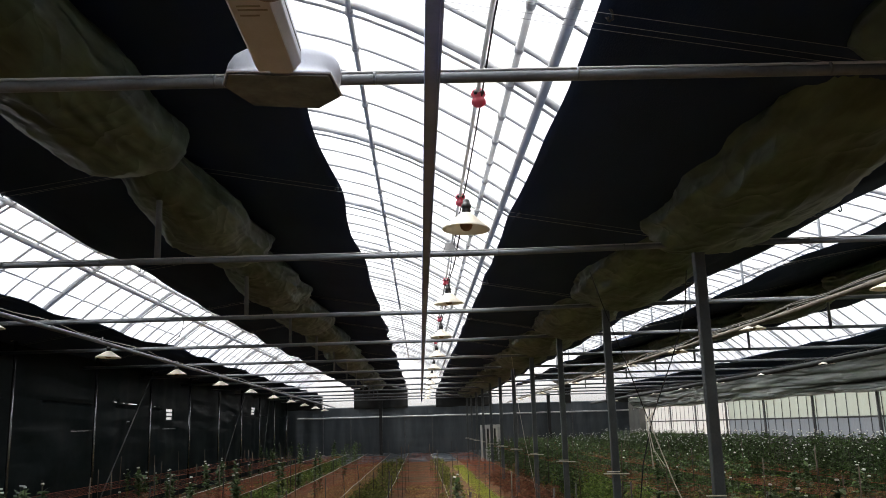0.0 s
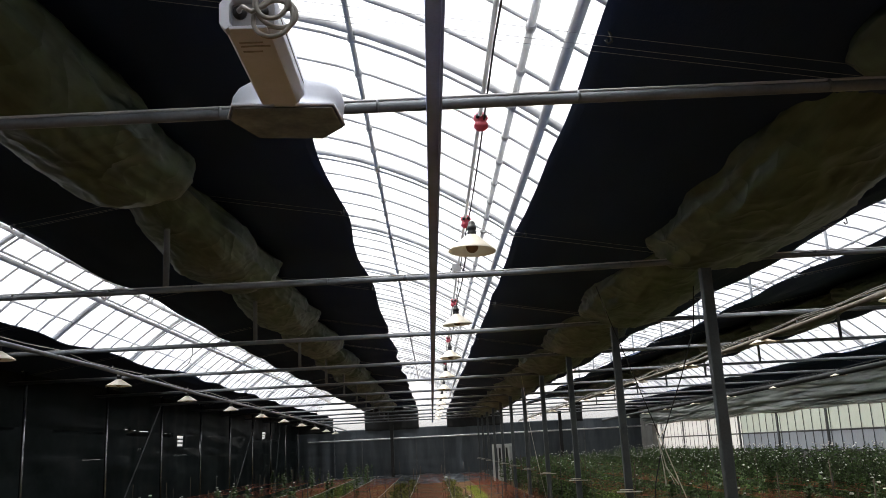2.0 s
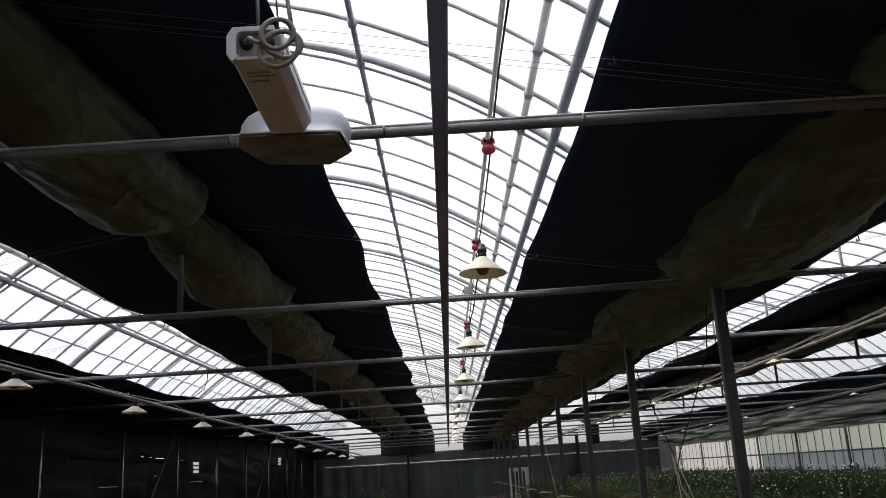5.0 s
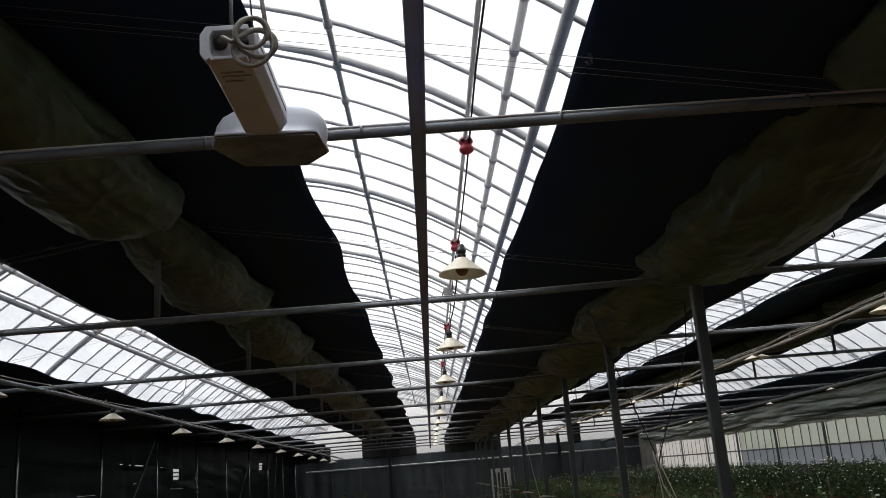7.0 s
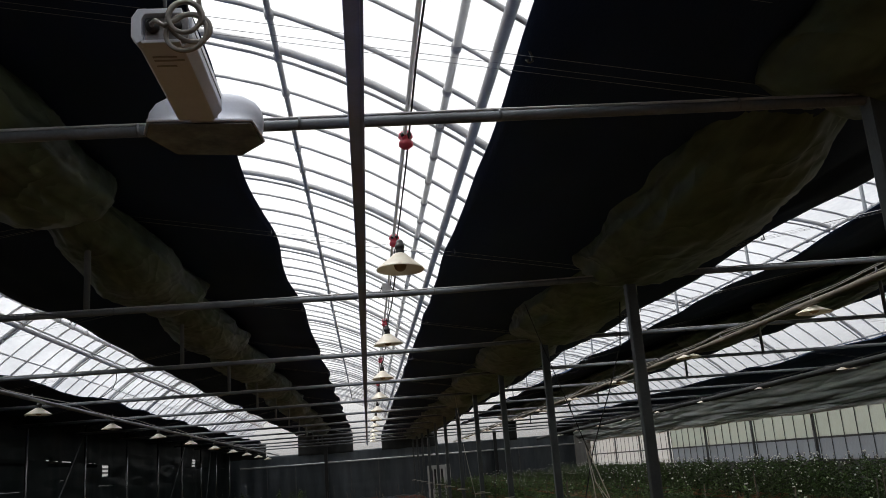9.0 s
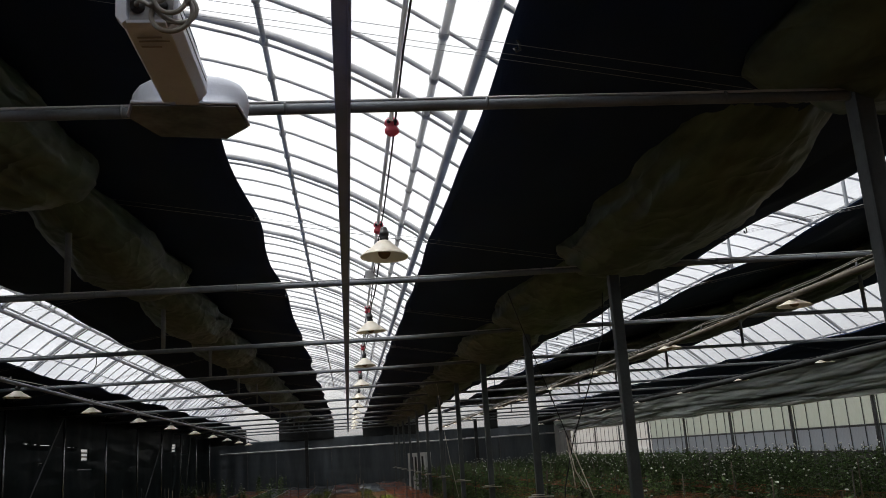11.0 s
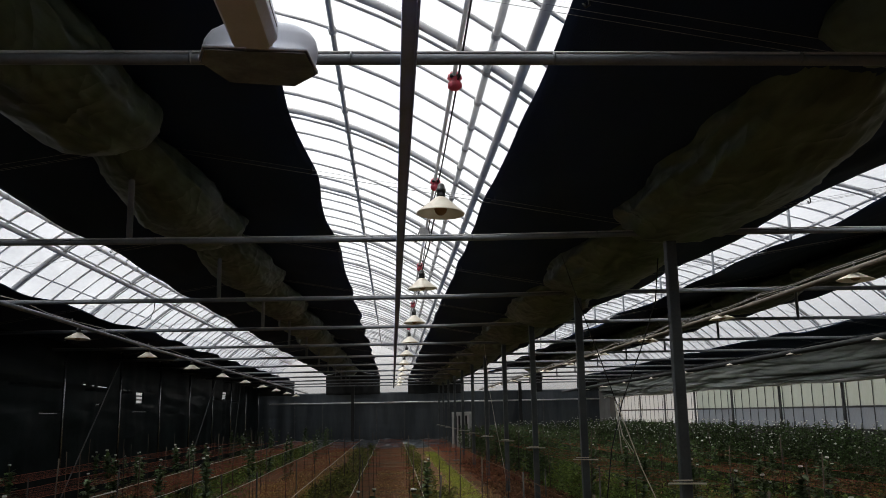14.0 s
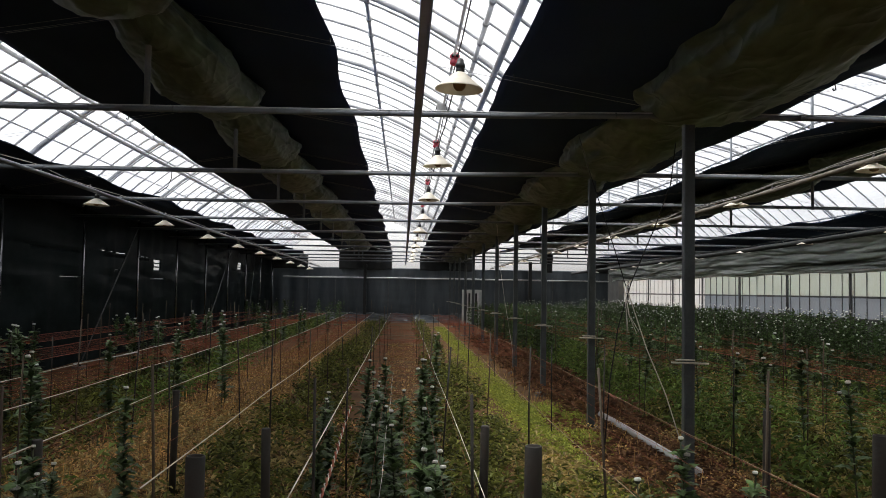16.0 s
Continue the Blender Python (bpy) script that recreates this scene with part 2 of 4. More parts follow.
# ---- mesh tools ----
class Shape:
    def __init__(self):
        self.v, self.f = [], []

    def add(self, verts, faces):
        k = len(self.v)
        self.v.extend([tuple(p) for p in verts])
        self.f.extend([tuple(i + k for i in f) for f in faces])
        return self

    def box(self, x0, y0, z0, x1, y1, z1):
        v = [(x, y, z) for z in (z0, z1) for y in (y0, y1) for x in (x0, x1)]
        return self.add(v, [(0, 2, 3, 1), (4, 5, 7, 6), (0, 1, 5, 4), (2, 6, 7, 3), (0, 4, 6, 2), (1, 3, 7, 5)])

    def tube(self, pts, r, n=8, caps=True):
        pts = [Vector(p) for p in pts]
        rad = r if isinstance(r, (list, tuple)) else [r] * len(pts)
        rings, up = [], None
        for i, p in enumerate(pts):
            d = (pts[min(i + 1, len(pts) - 1)] - pts[max(i - 1, 0)]).normalized()
            if up is None:
                up = d.orthogonal().normalized()
            up = (up - d * up.dot(d)).normalized()
            side = d.cross(up)
            rings.append([p + (up * math.cos(2 * math.pi * (j + 0.5) / n) + side * math.sin(2 * math.pi * (j + 0.5) / n)) * rad[i] for j in range(n)])
        f = [(i * n + j, i * n + (j + 1) % n, (i + 1) * n + (j + 1) % n, (i + 1) * n + j) for i in range(len(pts) - 1) for j in range(n)]
        if caps:
            f += [tuple(range(n))[::-1], tuple((len(pts) - 1) * n + j for j in range(n))]
        return self.add([q for ring in rings for q in ring], f)

    def lathe(self, profile, n=24, at=(0, 0, 0)):
        v = [(at[0] + r * math.cos(2 * math.pi * j / n), at[1] + r * math.sin(2 * math.pi * j / n), at[2] + z) for r, z in profile for j in range(n)]
        f = [(i * n + j, i * n + (j + 1) % n, (i + 1) * n + (j + 1) % n, (i + 1) * n + j) for i in range(len(profile) - 1) for j in range(n)]
        return self.add(v, f)

    def grid(self, nu, nv, fn):
        v = [fn(i / nu, j / nv) for i in range(nu + 1) for j in range(nv + 1)]
        w = nv + 1
        return self.add(v, [(i * w + j, i * w + j + 1, (i + 1) * w + j + 1, (i + 1) * w + j) for i in range(nu) for j in range(nv)])

    def mesh(self, name, material, smooth=False, bevel=0.0, thick=0.0):
        me = bpy.data.meshes.new(name)
        me.from_pydata(self.v, [], self.f)
        if bevel or thick:
            bm = bmesh.new()
            bm.from_mesh(me)
            if thick:
                bmesh.ops.solidify(bm, geom=bm.faces[:], thickness=thick)
            if bevel:
                bmesh.ops.bevel(bm, geom=bm.edges[:], offset=bevel, segments=2, affect="EDGES", profile=0.6)
            bm.to_mesh(me)
            bm.free()
        me.materials.append(material)
        if smooth:
            me.shade_smooth()
        return me


def part(name, me, parent, label=""):
    ob = new(name, me)
    ob.parent = parent
    return tagged(ob, label)


def thing(name, label, category, group="", kind="", at=(0, 0, 0), me=None):
    ob = new(name, me)
    ob.location = at
    return tagged(ob, label, category, group, kind)


rng = random.Random(7)
BEAMS = [BEAM_Y + BAY * k for k in range(-2, 12)]

# ---- ground ----
g = Shape()
g.grid(150, 110, lambda u, v: (-8 + 20 * v, -9 + 56 * u, 0.03 * noise.noise(Vector((20 * v * 1.3, 56 * u * 0.9, 0))) + 0.015 * noise.noise(Vector((20 * v * 5, 56 * u * 5, 3))) - 0.028))
g.add([(-400, -400, -0.12), (400, -400, -0.12), (400, 400, -0.12), (-400, 400, -0.12)], [(0, 1, 2, 3)])
tagged(new("ground", g.mesh("ground", SOIL, True)), "red-brown tilled soil with damp dark patches", "soil", kind="structure")

# ---- roof: film, ribs and purlins over two arched spans ----
for s, xr in enumerate(RIDGE):
    roof = thing(f"roof_{s + 1}", "arched greenhouse roof of pale film on steel ribs", "roof", kind="structure", at=(xr, 0, 0))
    for side in (-1, 1):
        film = Shape().grid(60, 12, lambda u, v: (side * v * HALF, Y_BACK + (Y_FAR - Y_BACK) * u, arch(v * HALF) + 0.035))
        dim_half = (side < 0) == (s == 0)
        part("film", film.mesh("film", (FILM_DIM if s == 0 else FILM_DIM_EAST) if dim_half else FILM, True), roof, "greyed roof film, dimmed in its colour" if dim_half else "translucent white roof film")
    ds = [(-1 + 2 * i / 26) * HALF for i in range(27)]
    ribs = {r: Shape().tube([(d, 0, arch(d)) for d in ds], r, 8).mesh("rib", STEEL, True) for r in (0.012, 0.016, 0.029)}
    for k in range(-2, 12):
        y = BEAM_Y - 0.07 + BAY * k
        for dy, r in ((0.0, 0.029), (0.70, 0.012), (1.29, 0.016), (1.87, 0.012), (2.48, 0.016)):
            part("rib", ribs[r], roof).location = (0, y + dy, 0)
        twin = part("rib", ribs[0.012], roof)
        twin.location, twin.rotation_euler = (0, y + 0.06, -0.045), (0, 0, radians(0.8 - 0.4 * (k % 3)))
    both = [(0.0, 0.024), (1.30, 0.021), (2.415, 0.024), (2.615, 0.034), (3.3, 0.019)]
    west = [(1.30, 0.021), (2.375, 0.026), (2.585, 0.013), (2.638, 0.03), (2.99, 0.010)]
    for sign in (1, -1):
        for d, r in (west if s == 0 and sign < 0 else both[sign < 0:]):
            part("purlin", Shape().tube([(sign * d, Y_BACK, arch(d) - 0.03), (sign * d, Y_FAR, arch(d) - 0.03)], r, 10).mesh("purlin", PALE_PIPE if d in (2.375, 2.415) else STEEL, True), roof)
    clip = Shape().tube([(0, -0.03, 0), (0, 0.03, 0)], 0.032, 10).mesh("clamp", STEEL, True)
    for sign in (1, -1):
        for d in (1.30, 2.375 if s == 0 and sign < 0 else 2.415):
            for i in range(40):
                part("clamp", clip, roof).location = (sign * d, BEAM_Y + 0.6 * i - 1.2, arch(d) - 0.03)

# ---- valley gutters on their posts ----
for x in VALLEY[:2]:
    # Unseen above the cloth; added to block light at the roof seam.
    gut = Shape().box(x - 0.09, Y_BACK, 2.745, x + 0.09, Y_FAR, 2.76).box(x - 0.1, Y_BACK, 2.76, x - 0.085, Y_FAR, 2.86).box(x + 0.085, Y_BACK, 2.76, x + 0.1, Y_FAR, 2.86)
    thing("gutter", "grey steel valley gutter along the post tops", "gutter", "valley gutters", at=(0, 0, 0), me=gut.mesh("gutter", STEEL))

# ---- outer walls ----
def wall(name, label, material, a, b, z0, z1, holes=(), ripple=0.03, thick=0.03, n=90, m=14, level=0.0):
    """A hanging sheet from a to b with thickness; holes are (start, end, low, high) along its run."""
    a, b = Vector((*a, 0)), Vector((*b, 0))
    run = (b - a).length
    side = (b - a).normalized().cross(Vector((0, 0, 1)))
    ss = sorted({run * i / n for i in range(n + 1)} | {h for hole in holes for h in hole[:2]})
    zs = sorted({z0 + (z1 - z0) * j / m for j in range(m + 1)} | {h for hole in holes for h in hole[2:]})
    sh = Shape()
    vs = []
    for s in ss:
        for z in zs:
            w = ripple * noise.noise(Vector((s * 0.9, z * 0.35, 5))) + ripple * 0.5 * noise.noise(Vector((s * 3.1, z * 0.6, 9))) + level * (noise.noise(Vector((s * 0.5, z * 4.5 + s * 0.2, 1))) + 0.5 * noise.noise(Vector((s * 1.3, z * 9, 4)))) + ripple * 0.8 * max(0.0, 0.6 - z) * noise.noise(Vector((s * 2.2, z * 6, 2)))
            vs.append(a + (b - a) * (s / run) + side * w + Vector((0, 0, z)))
    w = len(zs)
    fs = []
    for i in range(len(ss) - 1):
        for j in range(w - 1):
            cs, cz = (ss[i] + ss[i + 1]) / 2, (zs[j] + zs[j + 1]) / 2
            if not any(h[0] < cs < h[1] and h[2] < cz < h[3] for h in holes):
                fs.append((i * w + j, i * w + j + 1, (i + 1) * w + j + 1, (i + 1) * w + j))
    sh.add(vs, fs)
    return tagged(new(name, sh.mesh(name, material, True, thick=thick)), label, "wall", kind="structure")


SLITS = [(17.1, 17.3, 2.04, 0.012), (17.6, 17.8, 2.035, 0.01), (18.0, 18.65, 2.028, 0.014), (15.2, 15.98, 1.503, 0.007), (20.5, 21.5, 1.545, 0.008), (17.95, 18.2, 1.685, 0.006), (19.7, 19.95, 2.01, 0.008), (20.05, 20.2, 2.012, 0.008)]
VENTS = [(20.88, 1.74, 1.98), (31.28, 2.0, 2.24)]
wall("wall_west", "side wall of glossy black plastic film", BLACK_FILM, (SPAN_L, Y_BACK), (SPAN_L, Y_FAR), -0.1, 2.95, [(y - Y_BACK - 0.28, y - Y_BACK + 0.28, a, b) for y, a, b in VENTS] + [(y0 - Y_BACK, y1 - Y_BACK, z, z + h) for y0, y1, z, h in SLITS], n=200, m=44, level=0.025)
wall("wall_north", "end wall of dark grey plastic film", GREY_FILM, (SPAN_L, Y_FAR), (SPAN_R, Y_FAR), -0.1, 2.33, n=240, m=40, ripple=0.12, level=0.012)
wall("wall_north_gable", "gable above the end wall of pale film", FILM, (SPAN_L, Y_FAR + 0.06), (SPAN_R, Y_FAR + 0.06), 2.33, 4.7, n=20, m=4, ripple=0)
wall("wall_south", "end wall of black plastic film", BLACK_FILM, (SPAN_R, Y_BACK), (SPAN_L, Y_BACK), -0.1, 4.7, n=40)
for y, a, b in VENTS:
    vent = thing("vent_window", "small white vent window set in black film", "vent window", "vents in the film wall", at=(SPAN_L, y, a))
    part("pane", Shape().box(-0.005, -0.28, 0, 0.0, 0.28, b - a).mesh("pane", CLEAR_PANE), vent)
    for z in (0.062, 0.148):
        part("bar", Shape().box(0.004, -0.29, z, 0.02, 0.29, z + 0.03).mesh("bar", BAKELITE), vent)

# slack film lying in folds at the foot of the end wall
def slack(u, v):
    x = -4.4 + 7.0 * u
    fall = noise.noise(Vector((x * 1.6, v * 3.0, 2))) * 0.10 + noise.noise(Vector((x * 4.5, v * 7.0, 5))) * 0.05
    return (x, 37.3 + 1.3 * v, -0.03 + (0.34 + 0.12 * noise.noise(Vector((x * 0.9, 0, 7)))) * v ** 1.4 + fall * min(1.0, 5 * v))


tagged(new("slack_film", Shape().grid(130, 26, slack).mesh("slack_film", SLACK_FILM, True, thick=0.004)), "slack grey film folded at the end wall foot", "film")

# end wall battens, rail and posts
for x in (-4.3, -3.1, -0.75, 0.45, 4.2, 6.6):
    thing("batten", "thin dark batten against grey end wall film", "batten", "end wall battens", me=Shape().box(x - 0.02, Y_FAR - 0.1, 0, x + 0.02, Y_FAR - 0.05, 2.0).mesh("batten", STEEL_DARK))
thing("end_rail", "pale steel rail across the end wall", "rail", me=Shape().tube([(-5.4, Y_FAR - 0.16, 1.88), (9.2, Y_FAR - 0.16, 1.88)], 0.035, 8).mesh("end_rail", STEEL, True))
for x in (-1.78, 5.55):
    thing("end_post", "dark steel post before the end wall", "post", "end wall posts", me=Shape().box(x - 0.07, Y_FAR - 0.34, 0, x + 0.07, Y_FAR - 0.2, 2.7).mesh("end_post", BAKELITE, bevel=0.01))

# east wall: low film, panes in a frame, curtain above
WIN1, SILL, MID, HEAD = 36.8, 0.9, 1.36, 1.95
east = thing("wall_east", "side wall of pale panes in a thin dark frame", "wall", kind="structure", at=(VALLEY[2], 0, 0))
part("base", Shape().box(0, Y_BACK, -0.1, 0.1, Y_FAR, SILL).mesh("base", CONCRETE), east, "low grey base of the side wall")
part("corner_panel", Shape().box(-0.2, WIN1, 0, 0.12, Y_FAR - 0.06, 2.7).mesh("corner_panel", CONCRETE), east, "grey corner panel")
part("head", Shape().box(-0.02, Y_BACK, 2.28, 0.1, WIN1, 2.75).mesh("head", GREY_FILM), east)
# Unseen translucent band, added so the side curtain is lit from behind.
part("backlight_panel", Shape().box(0.03, Y_BACK, HEAD + 0.021, 0.05, WIN1, 2.28).mesh("backlight_panel", PANEL_COOL), east)
for z in (SILL, MID, HEAD):
    part("rail", Shape().box(-0.03, Y_BACK, z - 0.02, 0.03, WIN1, z + 0.02).mesh("rail", STEEL_DARK), east)
step = 0.5
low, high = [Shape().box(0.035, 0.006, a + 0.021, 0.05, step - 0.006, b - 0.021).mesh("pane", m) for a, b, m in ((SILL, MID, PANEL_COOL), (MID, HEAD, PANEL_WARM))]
# Far panes: the stronger daylight there is put into a whiter material.
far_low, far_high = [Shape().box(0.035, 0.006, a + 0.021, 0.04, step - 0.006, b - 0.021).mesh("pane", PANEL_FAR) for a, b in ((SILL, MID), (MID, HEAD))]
bar = Shape().box(0.025, -0.009, SILL + 0.02, 0.055, 0.009, HEAD - 0.02).mesh("mullion", STEEL_DARK)
for i in range(74):
    y = WIN1 - step * (i + 1)
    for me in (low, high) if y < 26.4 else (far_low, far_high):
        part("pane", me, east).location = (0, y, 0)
    part("mullion", bar, east).location = (0, y, 0)


def crease(y, v, k):
    return 1 - 2 * abs(noise.noise(Vector((y * 0.17 * k + v * 0.6, (v * 2.3 - y * 0.05 - 0.25 * math.sin(y * 0.45)) * k, 3.0 * k))))


def drape(u, v, out=0.0):
    y = Y_BACK + (WIN1 + 1.0 - Y_BACK) * u
    w = 0.05 * noise.noise(Vector((y * 0.5, v * 2.5, 0))) + 0.11 * crease(y, v, 1.0) + 0.085 * crease(y, v, 2.1) + 0.045 * crease(y, v, 4.3)
    hem = 1.84 + 0.05 * noise.noise(Vector((y * 0.5, 0, 3)))
    return (8.75 + 0.33 * v ** 1.3 + w * (1 - 0.35 * v) - out, y, 2.52 - (2.52 - hem) * v - 0.07 * math.sin(math.pi * v) + 0.3 * w)


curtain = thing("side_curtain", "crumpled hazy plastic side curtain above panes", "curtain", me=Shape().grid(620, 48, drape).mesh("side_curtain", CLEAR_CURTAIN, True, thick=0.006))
part("hem", Shape().grid(300, 4, lambda u, v: drape(u, 0.86 + 0.15 * v, 0.01)).mesh("hem", HEM_FILM, True, thick=0.004), curtain, "pale doubled hem")

# ---- posts ----
post_mesh = Shape().box(-0.036, -0.036, -0.1, 0.036, 0.036, 2.745).mesh("shaft", POST, bevel=0.012)
base_mesh = Shape().box(-0.1, -0.1, -0.06, 0.1, 0.1, 0.015).mesh("footing", CONCRETE, bevel=0.012)
bar_mesh = Shape().tube([(-0.13, -0.05, 0), (0.12, -0.052, -0.006)], 0.006, 6).tube([(-0.10, -0.05, 0.018), (0.03, -0.05, 0.016)], 0.005, 6).mesh("tie_bar", TWINE, True)
for y in BEAMS:
    p = thing("post", "grey painted square steel post under a valley", "post", "valley posts", at=(VALLEY[1] - 0.015, y, 0))
    part("shaft", post_mesh, p)
    part("footing", base_mesh, p)
    part("tie_bar", bar_mesh, p, "pale bars tied across the post").location = (0, 0, 0.915)
round_mesh = Shape().tube([(0, 0, -0.1), (0, 0, 2.745)], 0.021, 12).mesh("shaft", SIDE_POST, True)
for y in BEAMS:
    p = thing("post", "slim galvanised steel pipe post beside black film", "post", "side posts", at=(VALLEY[0], y + 0.08, 0))
    part("shaft", round_mesh, p)
    part("footing", base_mesh, p)
wall_post = Shape().box(-0.06, -0.05, -0.1, -0.031, 0.05, 2.745).mesh("shaft", STEEL_DARK)
for y in BEAMS:
    thing("post", "flat dark steel post against the pane wall", "post", "pane wall posts", at=(VALLEY[2], y, 0), me=wall_post)
for y0, y1 in ((14.7, 17.6), (23.6, 27.0), (30.0, 31.4)):
    thing("brace", "thin diagonal steel brace beside the side posts", "brace", "diagonal braces", me=Shape().tube([(-5.38, y0, 0.05), (-5.38, y1, 2.5)], 0.011, 8).mesh("brace", STEEL_DARK, True))

# ---- cross beams, longitudinal pipes and king stubs ----
def beam_line(lift, z=0.0):
    """Points of a tie beam that climbs a little past the valley post."""
    return [(VALLEY[0] - 0.2, 0, z - 0.018), (-2.0, 0, z - 0.012), (0.6, 0, z), (VALLEY[1], 0, z + 0.6 * lift), (4.2, 0, z + lift), (VALLEY[2], 0, z + lift)]


beam_mesh, high_beam_mesh = [Shape().tube(beam_line(lift), 0.0185, 12).mesh("pipe", BEAM, True) for lift in (0.008, 0.044)]
# Thin pale tube on top stands in for the beam's lit upper edge.
lit_edge_mesh, high_lit_edge_mesh = [Shape().tube([(x, -0.006, z) for x, _, z in beam_line(lift, 0.0225)], 0.005, 6).mesh("line", STEEL, True) for lift in (0.008, 0.044)]
collar_mesh = Shape().tube([(-0.004, 0, 0.004), (0.004, 0, 0.004)], 0.0225, 12).mesh("collar", BEAM, True)
stub_mesh = Shape().tube([(0, 0, 0.02), (0, 0, 1.99)], 0.021, 12).mesh("king_stub", BEAM, True)
for k, y in enumerate(BEAMS):
    b = thing("cross_beam", "galvanised pipe tie beam crossing under the roof", "beam", "tie beams", at=(0, y, BEAM_Z))
    raised = 3 <= k <= 5
    part("pipe", high_beam_mesh if raised else beam_mesh, b)
    part("line", high_lit_edge_mesh if raised else lit_edge_mesh, b)
    if 1 <= k <= 6:
        for i in range(14):
            x = -4.9 + 0.68 * i + 0.12 * math.sin(i * 2.3)
            line = beam_line(0.044 if raised else 0.008)
            z = next(a[2] + (c[2] - a[2]) * (x - a[0]) / (c[0] - a[0]) for a, c in zip(line, line[1:]) if x <= c[0])
            part("collar", collar_mesh, b).location = (x, 0, z)
    for xr in RIDGE:
        part("king_stub", stub_mesh, b).location = (xr + 0.02, 0, 0)
HANG = {-3.76: ((2, 2.515), (10, 2.487), (14, 2.445), (Y_FAR, 2.33)), 3.78: ((2, 2.53), (6, 2.512), (9, 2.462), (12, 2.44), (Y_FAR, 2.36)), 7.48: ((2, 2.53), (8, 2.485), (18, 2.362), (Y_FAR, 2.22))}


def hang(x, y):
    """Height of the lengthwise pipe at x, which sags as it goes back."""
    pts = HANG[x]
    for (ya, za), (yb, zb) in zip(pts, pts[1:]):
        if y <= yb:
            return za + (zb - za) * max(0.0, (y - ya) / (yb - ya))
    return pts[-1][1]


def run(x, y):
    """A point of the lengthwise pipe at x."""
    return (x, y, hang(x, y))


stations = [Y_BACK] + [float(y) for y in range(1, int(Y_FAR), 1)] + [Y_FAR]
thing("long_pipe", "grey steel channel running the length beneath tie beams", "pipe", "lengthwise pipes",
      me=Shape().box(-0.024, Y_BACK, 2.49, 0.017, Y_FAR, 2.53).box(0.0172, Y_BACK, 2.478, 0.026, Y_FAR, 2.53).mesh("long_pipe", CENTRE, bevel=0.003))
for x, r, m, words in ((-3.76, 0.024, BEAM, "galvanised steel pipe running the length beneath tie beams"), (3.78, 0.024, TAN_PIPE, "dusty tan pipe running the length beneath tie beams"), (7.48, 0.05, ROLL, "black cloth rolled on a pipe above the side curtain")):
    thing("long_pipe", words, "pipe", "lengthwise pipes", me=Shape().tube([run(x, y) for y in stations], r, 12).mesh("long_pipe", m, True))

for base, dx, lift in ((-3.76, 0.04, 0.03), (3.78, -0.06, 0.022), (3.78, 0.05, 0.03), (3.78, -0.02, 0.05)):
    x = base + dx
    sag = [(x + 0.012 * math.sin(k * 2.1 + x), Y_BACK + 0.75 * k, hang(base, Y_BACK + 0.75 * k) + lift + (0.03 if k % 4 == 0 else 0.012 * math.sin(k * 1.3 + x))) for k in range(60) if Y_BACK + 0.75 * k < Y_FAR]
    thing("thin_conduit", "thin dusty cable laid along the lengthwise pipe", "cable", "thin cables", me=Shape().tube(sag, 0.005 if base > 0 else 0.0045, 6).mesh("thin_conduit", GREY_CORD if x < 0 else PALE_CABLE, True))
strap = Shape().tube([(0, 0, -0.01), (0, 0, 0.06)], 0.008, 6).mesh("pipe_strap", STEEL_DARK, True)
for base in (-3.76, 3.78):
    for k in range(18):
        y = 4.3 + 1.5 * k + 0.3 * math.sin(k * 2.3)
        thing("pipe_strap", "small steel strap standing on the lengthwise pipe", "strap", "pipe straps", at=(base, y, hang(base, y)), me=strap)

# ---- shade cloths ----
def slope(x):
    """Height of the cloth wires at x: low over the valleys, high under the ridges."""
    return 2.70 + 0.17 * min(abs(x - v) for v in VALLEY)


